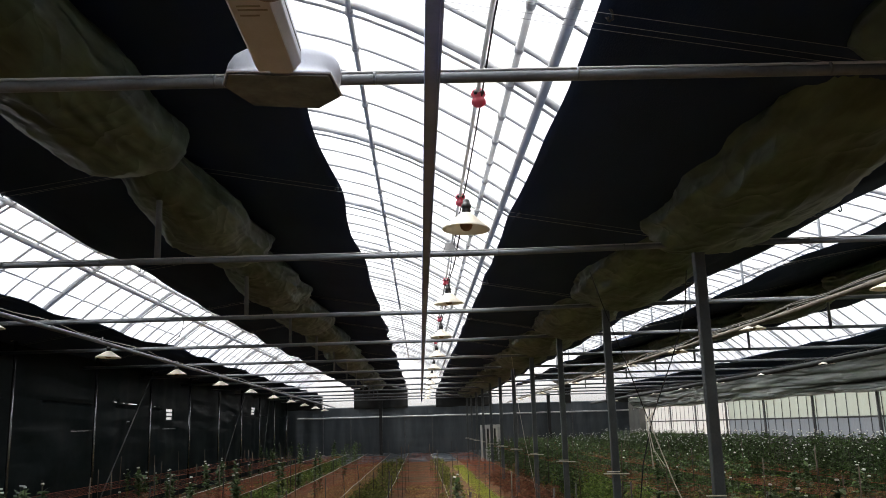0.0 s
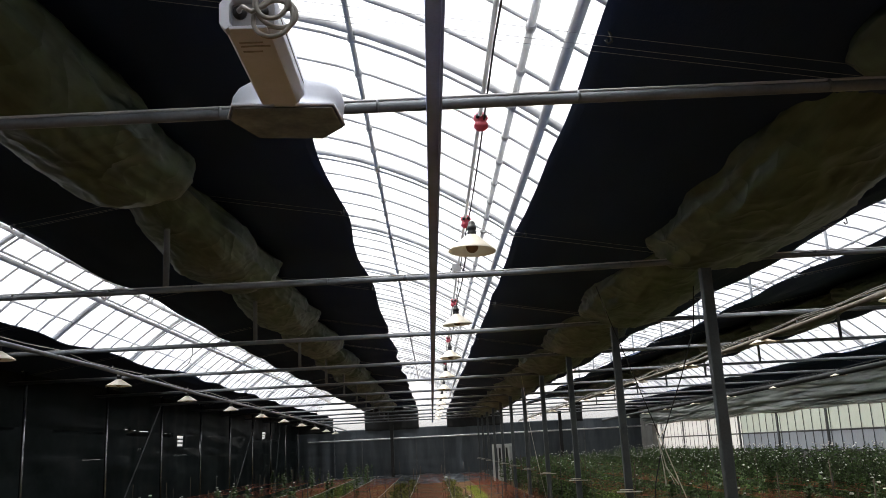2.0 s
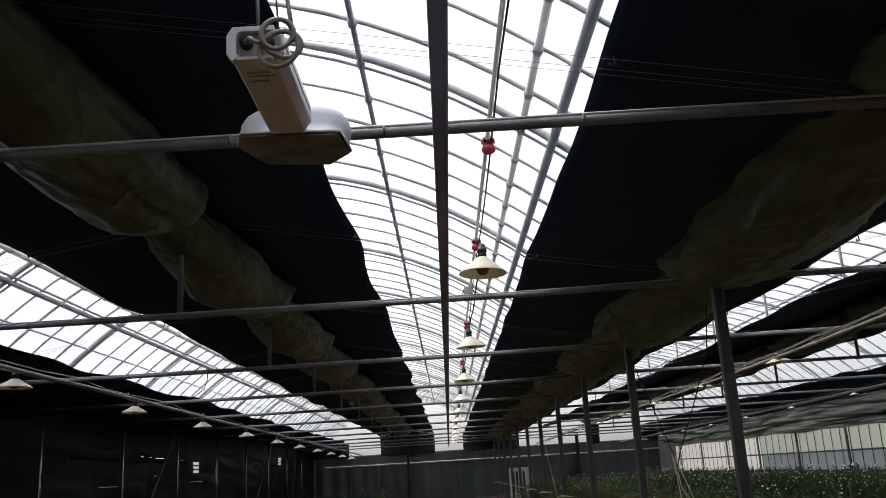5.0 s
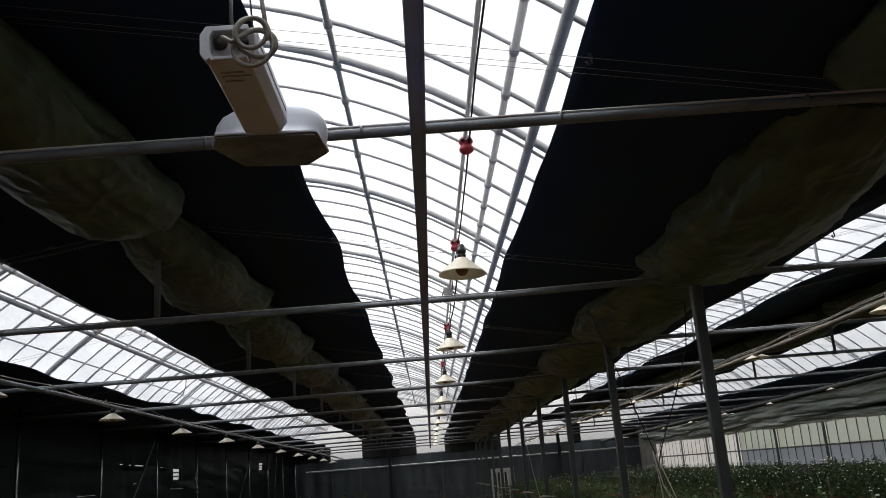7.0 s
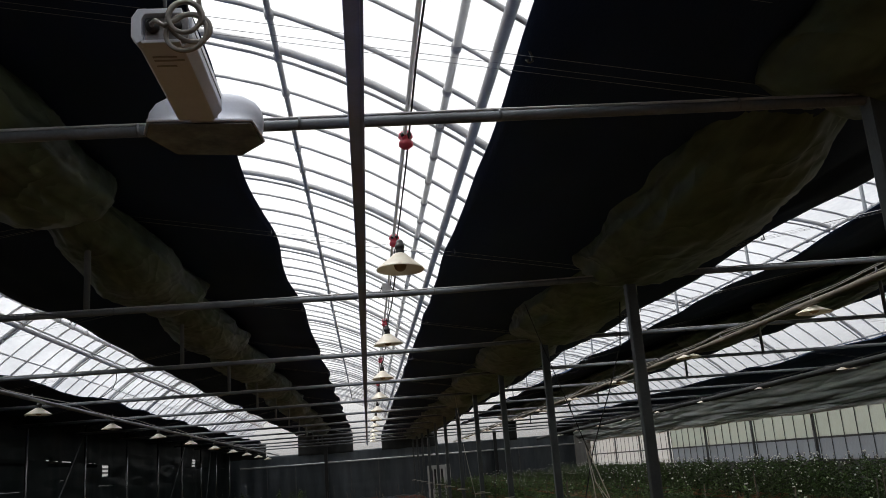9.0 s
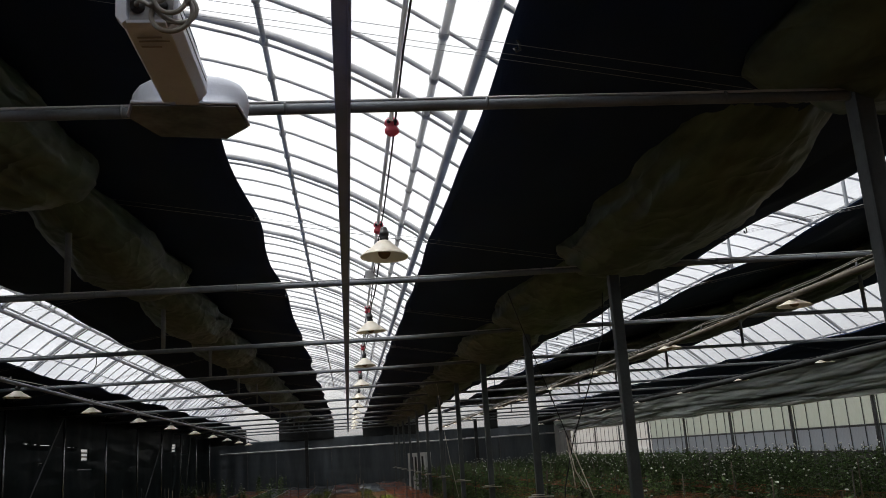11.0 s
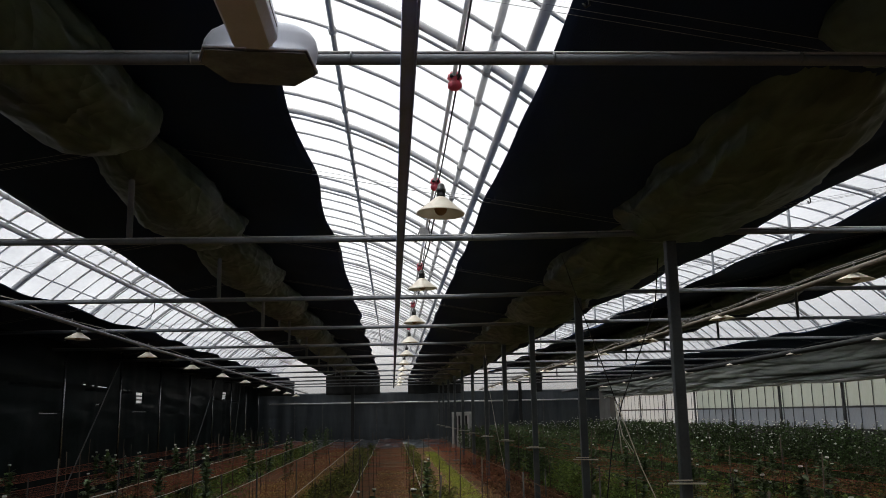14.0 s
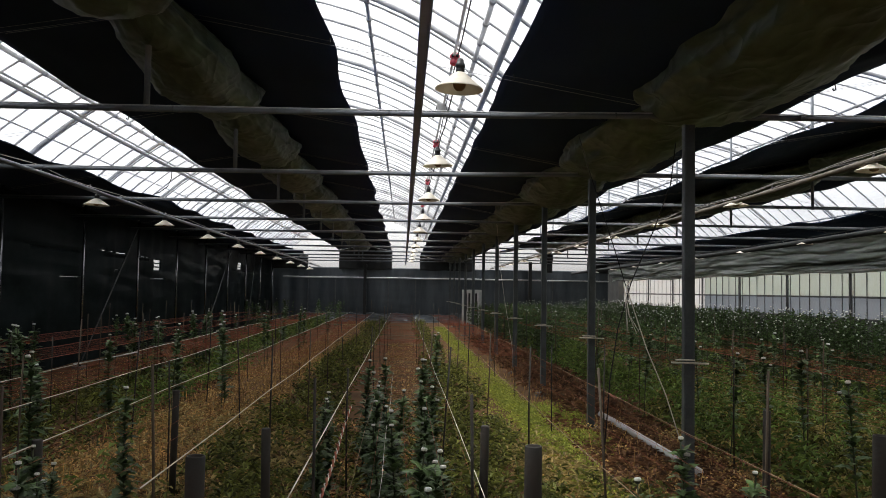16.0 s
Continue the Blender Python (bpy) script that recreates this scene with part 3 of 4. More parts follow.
def cloth(name_label, x0, x1, seed, fold=0.01, sag=0.015, pleat=(0.0, 0.0), ends=(0.0, 1.0)):
    """A hanging cloth from x0 to x1; pleat: how far from its two edges it is gathered; ends: which share of it hangs down at the far end."""
    n, m = 260, 40

    def at(u, v):
        y = Y_BACK + 0.2 + (Y_FAR - Y_BACK - 0.4) * u
        ph = (y - BEAM_Y - 0.25) / BAY * 2 * math.pi
        e0 = x0 + fold * (math.sin(ph * 0.5 + seed) * 0.5 + (1 - math.cos(ph)) * 0.6 - 0.5) + 0.03 * noise.noise(Vector((y * 0.7, seed, 0)))
        e1 = x1 - fold * (math.sin(ph * 0.5 - seed) * 0.5 + (1 - math.cos(ph)) * 0.6 - 0.5) + 0.05 * noise.noise(Vector((y * 0.7, seed, 8)))
        x = e0 + (e1 - e0) * v
        z = slope(x) - 0.012 - sag * 0.5 * (1 - math.cos(ph)) * (0.4 + 0.6 * math.sin(math.pi * v)) + 0.02 * noise.noise(Vector((x * 3, y * 1.3, seed)))
        near = max(max(0.0, 1 - (x - e0) / pleat[0]) if pleat[0] else 0.0, max(0.0, 1 - (e1 - x) / pleat[1]) if pleat[1] else 0.0)
        z += near ** 0.5 * 0.05 * (noise.noise(Vector((x * 9, y * 0.35, seed + 2))) + 0.6 * noise.noise(Vector((x * 19, y * 0.6, seed + 6)))) - 0.03 * near ** 0.5 * (0.5 - 0.5 * math.cos(ph))
        return (x, y, z)
    made = thing("shade_cloth", name_label, "shade cloth", "shade cloths", me=Shape().grid(n, m, at).mesh("shade_cloth", CLOTH, True, thick=0.005))

    def drop(u, v):
        x, y, z = at(1.0, ends[0] + (ends[1] - ends[0]) * u)
        return (x, y + 0.05 * noise.noise(Vector((x * 4, v, seed))), z - 0.01 - (z - 2.25 - 0.04 * noise.noise(Vector((x * 2, seed, 1)))) * v)
    part("end_drop", Shape().grid(40, 8, drop).mesh("end_drop", ROLL, True, thick=0.005), made, "black cloth end hanging before the gable")
    return made


cloth("black shade cloth gathered under the valley above posts", 0.625, 2.965, 1.0, pleat=(0.0, 0.5))
cloth("black shade cloth gathered under the ridge above stubs", -2.95, -0.61, 2.0, 0.025, pleat=(0.35, 0.0))
cloth("black shade cloth gathered along the black film wall", -6.0, -4.31, 3.0, 0.025, pleat=(0.0, 0.25))
cloth("black shade cloth gathered under the ridge above stubs", 3.92, 6.7, 4.0, pleat=(1.1, 0.4), ends=(0.82, 0.95))
cloth("black shade cloth gathered along the pane wall", 8.12, 9.28, 5.0, pleat=(0.5, 0.0))

# ---- curtain wires ----
def slope_wire(y, z, r=0.0012):
    sh = Shape()
    xs = [VALLEY[0], RIDGE[0], VALLEY[1], RIDGE[1], VALLEY[2]]
    for dy, dz in ((0.0, 0.0), (0.06, -0.012), (0.15, 0.01)):
        sh.tube([(x, y + dy, slope(x) + z + dz) for x in xs], r, 5)
    # Sheen on the eastern wires, put in as an added thicker tube.
    sh.tube([(x, y + 0.02, slope(x) + z + 0.004) for x in (3.4, 4.6)], 0.0035, 6)
    return sh


hook_mesh = Shape().tube([(0, 0, 0.02), (0.012, 0, -0.01), (0.014, 0, -0.035), (0.0, 0, -0.045), (-0.01, 0, -0.03), (0.0, 0, -0.03)], 0.005, 6).mesh("hook", BAKELITE, True)
for k, y in enumerate(BEAMS):
    w = thing("curtain_wire", "thin steel wires carrying shade cloth", "wire", "curtain wires", me=slope_wire(y + 0.2, -0.045).mesh("curtain_wire", WIRE, True))
    for x in (0.66, -0.62, 2.95, -2.93, 3.95):
        part("hook", hook_mesh, w, "small black cloth hook").location = (x, y + 0.22, slope(x) - 0.02)
for y in (2.1, 2.2, 2.34):
    thing("curtain_wire", "thin steel wires carrying shade cloth", "wire", "curtain wires", me=slope_wire(y, -0.03, 0.001).mesh("curtain_wire", WIRE, True))

# ---- bundled inner curtains ----
def bundle_mesh(seed, length=BAY, half=0.44, depth=0.27, skew=0.0):
    """One tied length of curtain: slim where it leaves a tie, blunt and bulging where it meets the next."""
    n, m = 96, 120

    def at(u, v):
        y = (u - 0.5) * length
        rise, fall = min(1.0, u / 0.55), max(0.0, min(1.0, (1 - u) / 0.16))
        slim = 0.52 if skew else 0.43
        swell = slim + (1 - slim) * math.sin(0.5 * math.pi * rise) ** 0.9 * math.sin(0.5 * math.pi * fall) ** 0.45
        a = 2 * math.pi * v
        c, s = math.cos(a), math.sin(a)
        lump = 1 + 0.13 * noise.noise(Vector((c * 1.2, s * 1.2, y * 1.3 + seed * 7)))
        crease = 0.085 * noise.noise(Vector((c * 3.2, s * 3.2, y * 1.6 + seed))) + 0.022 * noise.noise(Vector((c * 9, s * 9, y * 5 + seed)))
        gather = max(0.0, abs(u - 0.5) * 2 - 0.45) ** 1.5
        fold = max(0.0, 1 - 9 * abs(noise.noise(Vector((c * 2.2 + y * 0.8, s * 2.2 - y * 0.3, y * 0.7 + seed * 3))))) + 0.6 * max(0.0, 1 - 8 * abs(noise.noise(Vector((c * 4.5 - y * 0.9, s * 4.5 + y, y * 1.4 + seed * 5)))))
        r = swell * lump + crease + 0.045 * gather * math.sin(13 * a + 2.2 * noise.noise(Vector((a, seed, y)))) + 0.038 * fold
        return (half * r * c - skew * max(0.0, 1 - 1.4 * u) + 0.04 * noise.noise(Vector((y, seed, 2))), y, depth * r * (s if s < 0 else 0.5 * s) - 0.05 * math.sin(math.pi * u) + 0.25 * skew * max(0.0, 1 - 1.4 * u))
    return Shape().grid(n, m, at).mesh("inner_curtain", BUNDLE, True)


bundles = [bundle_mesh(s, length=BAY + 0.1, half=0.48, depth=0.26, skew=0.12) for s in range(4)]
slim_bundles = [bundle_mesh(s, length=BAY + 0.1, half=0.365, depth=0.25) for s in range(4)]
for x, tie, z in ((-1.765, 3.82, 3.16), (1.95, 4.72, 2.80), (5.6, 3.9, 3.16)):
    for k in range(-2, 11):
        b = thing("inner_curtain", "brown inner curtain bundled and tied beneath black cloth", "curtain", "bundled curtains", me=(slim_bundles if z > 3 else bundles)[(k * 3 + int(abs(x))) % 4])
        b.matrix_basis = pose(x, tie + BAY * k + 0.01 * (k % 3) - (0.14 if z < 3 and k == -1 else 0.0), z)

# ---- hanging lamps on their cable ----
def lamp_thing():
    lamp = thing("hanging_lamp", "cream enamel conical shade lamp hanging on black cord", "lamp", "hanging lamps")
    outer = [(0.024, 0.098), (0.034, 0.094), (0.045, 0.083), (0.085, 0.048), (0.128, 0.012), (0.135, 0.004), (0.135, 0.0), (0.131, 0.001), (0.124, 0.009), (0.082, 0.043), (0.042, 0.077), (0.030, 0.087)]
    part("shade", Shape().lathe(outer, 36).mesh("shade", SHADE, True), lamp)
    part("socket", Shape().lathe([(0.0, 0.178), (0.014, 0.176), (0.02, 0.165), (0.022, 0.15), (0.027, 0.146), (0.027, 0.128), (0.022, 0.122), (0.026, 0.112), (0.024, 0.085), (0, 0.08)], 16).mesh("socket", BAKELITE, True), lamp, "black lamp socket")
    part("bulb", Shape().lathe([(0.0, -0.008), (0.016, -0.005), (0.03, 0.008), (0.036, 0.026), (0.032, 0.046), (0.022, 0.064), (0.015, 0.085), (0.0, 0.088)], 20).mesh("bulb", BULB, True), lamp, "amber glass bulb")
    return lamp


proto = lamp_thing()
LINES = ((0.22, 4.85, 2.487, 0, 0.0), (-3.8, 4.7, 2.35, -1, 0.0085), (3.82, 4.07, 2.415, -1, 0.004), (7.5, 4.13, 2.415, -1, 0.0095))
first = True
for x, y0, z0, k0, fall in LINES:
    cord = Shape()
    stops = []
    for k in range(k0, 11):
        y = y0 + BAY * k
        z = z0 - fall * max(0.0, y - 8.5)
        m = pose(x, y, z, rng.uniform(-3, 3), rng.uniform(-3, 3), rng.uniform(0, 360))
        if first:
            proto.matrix_basis, first = m, False
        else:
            flat = copy_thing(proto, m)
            if x:
                flat.scale = (1.12, 1.12, 0.62) if x > 3 else (1.12, 1.12, 0.82) if x < -3 else (1, 1, 1)
        stops.append(Vector((x, y, z + (0.108 if x > 3 else 0.145 if x < -3 else 0.175))))
    pts = []
    for a, b in zip(stops, stops[1:]):
        for i in range(8):
            q = a.lerp(b, i / 8)
            q.z += 0.03 * math.sin(math.pi * i / 8) ** 0.7
            q.x += 0.02 * math.sin(math.pi * i / 8) + 0.004 * math.sin(i * 1.7 + a.y)
            pts.append(q)
    thing("lamp_cable", "black cable looped from lamp to lamp", "cable", "lamp cables", me=cord.tube(pts + [stops[-1]], 0.006, 6).mesh("lamp_cable", CORD, True))

# conduit with red clips over the middle lamps
thing("conduit", "galvanised conduit pipe above the lamp line", "conduit", me=Shape().tube([(0.206, Y_BACK, 2.76), (0.206, Y_FAR, 2.76)], 0.009, 10).mesh("conduit", PALE_PIPE, True))
thing("feed_cable", "black cable strung beside the galvanised conduit", "cable", me=Shape().tube([(0.223 + 0.006 * math.sin(k * 1.9), Y_BACK + k, 2.75 - 0.012 * (k % 3 == 1)) for k in range(45)], 0.0042, 6).mesh("feed_cable", CORD, True))


def red_clip(y):
    c = thing("cable_pulley", "faded red plastic cable pulley on the conduit", "pulley", "red pulleys", at=(0.21, y, 2.76))
    part("body", Shape().lathe([(0.0, 0.04), (0.015, 0.038), (0.028, 0.026), (0.031, 0.011), (0.021, 0.0), (0.03, -0.012), (0.03, -0.027), (0.016, -0.038), (0, -0.04)], 18, (0, 0, -0.02)).mesh("body", RED_PLASTIC, True), c)
    part("bracket", Shape().tube([(0, 0, 0.02), (0, 0, -0.0)], 0.018, 10).mesh("bracket", STEEL, True), c, "steel bracket")
    for s in (1, -1):
        part("wheel_pin", Shape().tube([(s * 0.014, -0.032, -0.006), (s * 0.014, -0.022, -0.006)], 0.009, 10).mesh("wheel_pin", BAKELITE, True), c, "dark wheel pin")


for y in (3.5, 5.15, 8.15, 11.0, 14.0, 17.0, 20.0):
    red_clip(y)
box = thing("junction_box", "small white junction box with cable loops on the conduit", "junction box", at=(0.19, 6.5, 2.735))
part("case", Shape().box(-0.035, -0.025, -0.035, 0.035, 0.025, 0.03).mesh("case", PLASTIC_PIPE, bevel=0.006), box)
part("lid", Shape().box(-0.031, -0.029, -0.031, 0.031, -0.0252, 0.026).mesh("lid", PLASTIC_PIPE, bevel=0.002), box)
for side in (-1, 1):
    loop = [(side * (0.03 + 0.035 * math.sin(math.pi * i / 12)), 0.0, 0.02 - 0.075 * math.sin(math.pi * i / 12) ** 0.8 - 0.004 * i) for i in range(13)]
    part("cable_loop", Shape().tube(loop, 0.004, 6).mesh("cable_loop", CORD, True), box, "black cable loop")

# ---- greenhouse luminaire with coiled cable, in front of the first beam ----
lum = thing("grow_light", "cream metal grow light with hood and coiled cable", "grow light", at=(-0.387, 1.72, 2.28))
lum.scale = (0.835,) * 3
W2, LEN, HT = 0.062, 0.52, 0.082


def prism(outline, y0, y1):
    """An outline in x and z drawn out from y0 to y1."""
    n = len(outline)
    return Shape().add([(x, y, z) for y in (y0, y1) for x, z in outline], [tuple(range(n)), tuple(range(2 * n - 1, n - 1, -1))] + [(i + n, (i + 1) % n + n, (i + 1) % n, i) for i in range(n)])


part("body", prism([(-W2 - 0.012, 0.034), (-W2 - 0.009, 0.012), (-W2, 0.0), (W2 - 0.022, 0.0), (W2, 0.028), (W2, HT), (-W2 - 0.008, HT)], 0.03, LEN - 0.03).mesh("body", WHITE_CASE, bevel=0.004), lum)
part("neck", prism([(-0.034, 0.006), (0.03, 0.006), (0.04, 0.02), (0.04, 0.06), (-0.034, 0.06)], LEN - 0.0295, LEN + 0.03).mesh("neck", WHITE_CASE, bevel=0.003), lum, "narrower cream neck into the hood")
part("side_seam", Shape().box(W2 + 0.0005, 0.06, 0.052, W2 + 0.002, LEN - 0.06, 0.055).mesh("side_seam", STEEL_DARK), lum, "dark seam along the side")
part("end_frame", prism([(-W2 - 0.017, 0.016), (-W2 - 0.002, -0.004), (-W2 + 0.014, 0.008), (-W2 + 0.008, 0.02), (-W2 + 0.008, HT - 0.02), (-W2 + 0.016, HT - 0.006), (W2 - 0.02, HT - 0.006), (W2 - 0.02, HT + 0.008), (-W2 - 0.002, HT + 0.008), (-W2 - 0.017, HT - 0.016)], 0.0, 0.0295).mesh("end_frame", WHITE_CASE, bevel=0.002), lum)
part("end_sill", Shape().box(-W2 + 0.008, 0.0, -0.003, W2 - 0.024, 0.0295, 0.006).mesh("end_sill", WHITE_CASE, bevel=0.002), lum)
part("end_plate", Shape().box(-W2 + 0.012, 0.018, 0.008, W2 - 0.008, 0.0292, HT - 0.008).mesh("end_plate", PLATE, bevel=0.002), lum, "recessed grey end plate")
for x in (-0.03, 0.024):
    part("gland_hole", Shape().tube([(x, 0.008, 0.048), (x, 0.0178, 0.048)], 0.0175, 14).mesh("gland_hole", BAKELITE, True), lum, "black cable gland hole")
for i, (w, y) in enumerate(((0.06, 0.075), (0.075, 0.095), (0.05, 0.125))):
    part("print_line", Shape().box(-0.045, y, -0.0025, -0.045 + w, y + 0.007, -0.001).mesh("print_line", PRINT), lum)
# hood beyond the body's far end
RIM = [(-0.190, 0.60), (-0.158, 0.505), (0.141, 0.53), (0.159, 0.70), (0.079, 0.80), (-0.129, 0.765)]


def hood():
    sh, rings, n = Shape(), [], 48
    cx, cy = -0.014, 0.655
    for z, out, dome in ((0.006, 1.0, 0.0), (0.013, 1.0, 0.0), (0.02, 0.965, 0.3), (0.034, 0.95, 0.8), (0.06, 0.95, 1.0), (0.09, 0.92, 1.0), (0.112, 0.84, 1.0), (0.128, 0.7, 1.0), (0.137, 0.48, 1.0), (0.142, 0.2, 1.0), (0.143, 0.02, 1.0)):
        ring = []
        for i in range(n):
            t = i / n * 6
            a, b, f = RIM[int(t) % 6], RIM[(int(t) + 1) % 6], t - int(t)
            x, y = a[0] + (b[0] - a[0]) * f - cx, a[1] + (b[1] - a[1]) * f - cy
            ang = math.atan2(y / 0.08, x / 0.172)
            rx, ry = 0.186 * math.copysign(abs(math.cos(ang)) ** 0.8, math.cos(ang)), 0.088 * math.copysign(abs(math.sin(ang)) ** 0.8, math.sin(ang))
            ring.append((cx + (x * (1 - dome) + rx * dome) * out, cy + (y * (1 - dome) + ry * dome) * out, z))
        rings.append(ring)
    return sh.add([p for q in rings for p in q], [(i * n + j, i * n + (j + 1) % n, (i + 1) * n + (j + 1) % n, (i + 1) * n + j) for i in range(len(rings) - 1) for j in range(n)])


part("hood", hood().mesh("hood", WHITE_CASE, True, thick=-0.004), lum, "flared cream reflector hood")
part("glass", Shape().add([(-0.004 + (x + 0.004) * 0.985, 0.655 + (y - 0.655) * 0.985, 0.0035) for x, y in RIM], [(0, 1, 2, 3, 4, 5)]).mesh("glass", HOOD_GLASS, thick=0.003), lum, "dusty grey hood glass")
coil = []
for i in range(110):
    a = i / 110 * 2 * math.pi * 3.4
    r = 0.044 + 0.009 * math.sin(i * 0.21)
    coil.append((0.055 + r * math.cos(a) + 0.01 * math.sin(i * 0.13), -0.035 - 0.012 * math.sin(a * 0.29 + 1), 0.018 + r * math.sin(a) + 0.018 * math.sin(i * 0.05)))
lead = [(0.05, 0.02, 0.6), (0.055, 0.0, 0.4), (0.045, -0.02, 0.26), (0.085, -0.035, 0.13)]
part("cable", Shape().tube(lead + coil + [(0.01, -0.04, 0.02), (-0.014, -0.03, 0.04), (-0.03, 0.0, 0.048), (-0.03, 0.012, 0.048)], 0.006, 8).mesh("cable", GREY_CORD, True), lum, "coiled grey cable")
part("hanger", Shape().tube([(-0.01, 0.06, HT - 0.004), (-0.012, 0.06, 0.2), (-0.03, 0.06, 0.235), (-0.01, 0.06, 0.26), (-0.132, 0.06, 2.386)], 0.005, 6).mesh("hanger", STEEL_DARK, True), lum, "dark wire hanger")
part("hanger", Shape().tube([(0.0, 0.36, 0.06), (-0.132, 0.36, 2.386)], 0.003, 6).mesh("hanger", STEEL_DARK, True), lum)

# ---- chrysanthemums ----
def leaf_points(length, width, droop, lobes=True):
    """A lobed leaf along +x, folded along its midrib: verts and faces."""
    mid = [(0, 0, 0), (0.35 * length, 0, 0.02 * length), (0.7 * length, 0, -0.25 * droop * length), (length, 0, -0.8 * droop * length)]
    side = []
    for s in (1, -1):
        side += [(0.22 * length, s * 0.30 * width, 0.05 * length), (0.40 * length, s * (0.5 if lobes else 0.42) * width, 0.04 * length), (0.52 * length, s * 0.30 * width, 0.0), (0.68 * length, s * 0.44 * width, -0.2 * droop * length), (0.86 * length, s * 0.18 * width, -0.5 * droop * length)]
    v = mid + side
    f = []
    for o, flip in ((4, 1), (9, 0)):
        for t in ((0, o, 1), (o, o + 1, 1), (o + 1, o + 2, 1), (1, o + 2, 2), (o + 2, o + 3, 2), (o + 3, o + 4, 2), (2, o + 4, 3)):
            f.append(t if flip else t[::-1])
    return v, f


def mum_shapes(seed, height, leaves, simple=False, bare=0.1):
    r = random.Random(seed)
    lean = (r.uniform(-0.05, 0.05), r.uniform(-0.05, 0.05))
    axis = [Vector((lean[0] * t * t + 0.008 * math.sin(5 * t + seed), lean[1] * t * t, height * t)) for t in (0, 0.25, 0.5, 0.75, 0.93)]

    def on(t):
        k = min(int(t / 0.25), 3)
        return axis[k].lerp(axis[k + 1], min(1.0, (t - 0.25 * k) / 0.25))
    stem, foliage, buds = Shape(), Shape(), []
    stem.tube(axis, [0.005, 0.005, 0.0045, 0.004, 0.003], 3 if simple else 6)
    for i in range(leaves):
        t = 0.16 + 0.77 * (i + r.random()) / leaves if simple else bare + (0.93 - bare) * ((i + r.random()) / leaves) ** (0.62 if bare > 0.2 else 1.0)
        ln = (r.uniform(0.06, 0.105) if simple else r.uniform(0.065, 0.125)) * (1.15 - 0.5 * t)
        if simple:
            v = [(0, 0, 0), (ln * 0.5, ln * 0.36, 0.01), (ln * 1.1, 0, -ln * 0.4), (ln * 0.5, -ln * 0.36, 0.01)]
            f = [(0, 1, 2), (0, 2, 3)]
        else:
            v, f = leaf_points(ln, ln * 0.62, r.uniform(0.1, 0.8))
        m = Matrix.Translation(on(t)) @ Euler((r.uniform(-0.3, 0.3), r.uniform(-1.05, -0.1), i * 2.4 + r.uniform(-0.4, 0.4))).to_matrix().to_4x4()
        foliage.add([m @ Vector(p) for p in v], f)
    for i in range(r.choice((1, 1, 2, 2))):
        t = 0.93 if i == 0 else r.uniform(0.72, 0.88)
        a, root = r.uniform(0, 6.28), on(min(t, 0.93))
        out = 0.0 if i == 0 else r.uniform(0.03, 0.06)
        tip = root + Vector((out * math.cos(a), out * math.sin(a), height * 0.07 + (0 if i == 0 else 0.02)))
        stem.tube([root, root.lerp(tip, 0.5) + Vector((0, 0, -0.01)), tip], 0.0028, 3 if simple else 5)
        buds.append((tip, r.uniform(0.012, 0.018)))
    return stem, foliage, buds


def bud_shape(r, n=18):
    """A half-open bud: a ribbed white crown that closes over its middle."""
    s = Shape()
    prof = ((0.45, -0.45), (0.88, -0.15), (1.02, 0.2), (0.98, 0.55), (0.8, 0.82), (0.5, 0.9), (0.22, 0.78), (0.01, 0.74))
    v = []
    for k, (q, z) in enumerate(prof):
        for j in range(n):
            a = 2 * math.pi * (j + 0.5 * (k // 3)) / n
            w = q * (1.0 if j % 2 else 0.86)
            v.append((w * r * math.cos(a), w * r * math.sin(a), (z + (0.1 if j % 2 else 0) * q) * r))
    return s.add(v, [(i * n + j, i * n + (j + 1) % n, (i + 1) * n + (j + 1) % n, (i + 1) * n + j) for i in range(len(prof) - 1) for j in range(n)])


bud_mesh = bud_shape(0.017).mesh("flower_bud", PETAL, False)
cup_mesh = Shape().lathe([(0.003, -0.016), (0.009, -0.012), (0.0145, -0.004), (0.0165, 0.001)], 9).mesh("calyx", STEM, True)
protos = []
for i in range(10):
    h = 0.92 + 0.03 * (i % 3)
    st, fo, bu = mum_shapes(40 + i, h, 132 if i < 7 else 62, bare=0.1 if i < 7 else 0.32)
    p = thing("chrysanthemum", "tall green chrysanthemum with white buds in soil", "flower", "chrysanthemums")
    part("stem", st.mesh("stem", STEM, True), p)
    part("foliage", fo.mesh("foliage", MUM_LEAF), p, "lobed dark green leaves")
    for at, r in bu:
        b = part("flower_bud", bud_mesh, p, "half-open white bud")
        b.location, b.scale = at, (r / 0.017,) * 3
        part("calyx", cup_mesh, b)
    protos.append([p, False])


def plant(i, x, y, h, yaw):
    i = 7 + i % 3 if x > 1.5 or (x < -1.9 and i % 2) else i % 7
    p, used = protos[i]
    k = h / (0.92 + 0.03 * (i % 3))
    m = pose(x, y, -0.04, rng.uniform(-4, 4), rng.uniform(-4, 4), yaw) @ Matrix.Diagonal((k, k, k, 1))
    if used:
        q = copy_thing(p, pose(x, y, -0.04, rng.uniform(-4, 4), rng.uniform(-4, 4), yaw))
        q.scale = (k, k, k)
    else:
        p.matrix_basis = m
        protos[i][1] = True


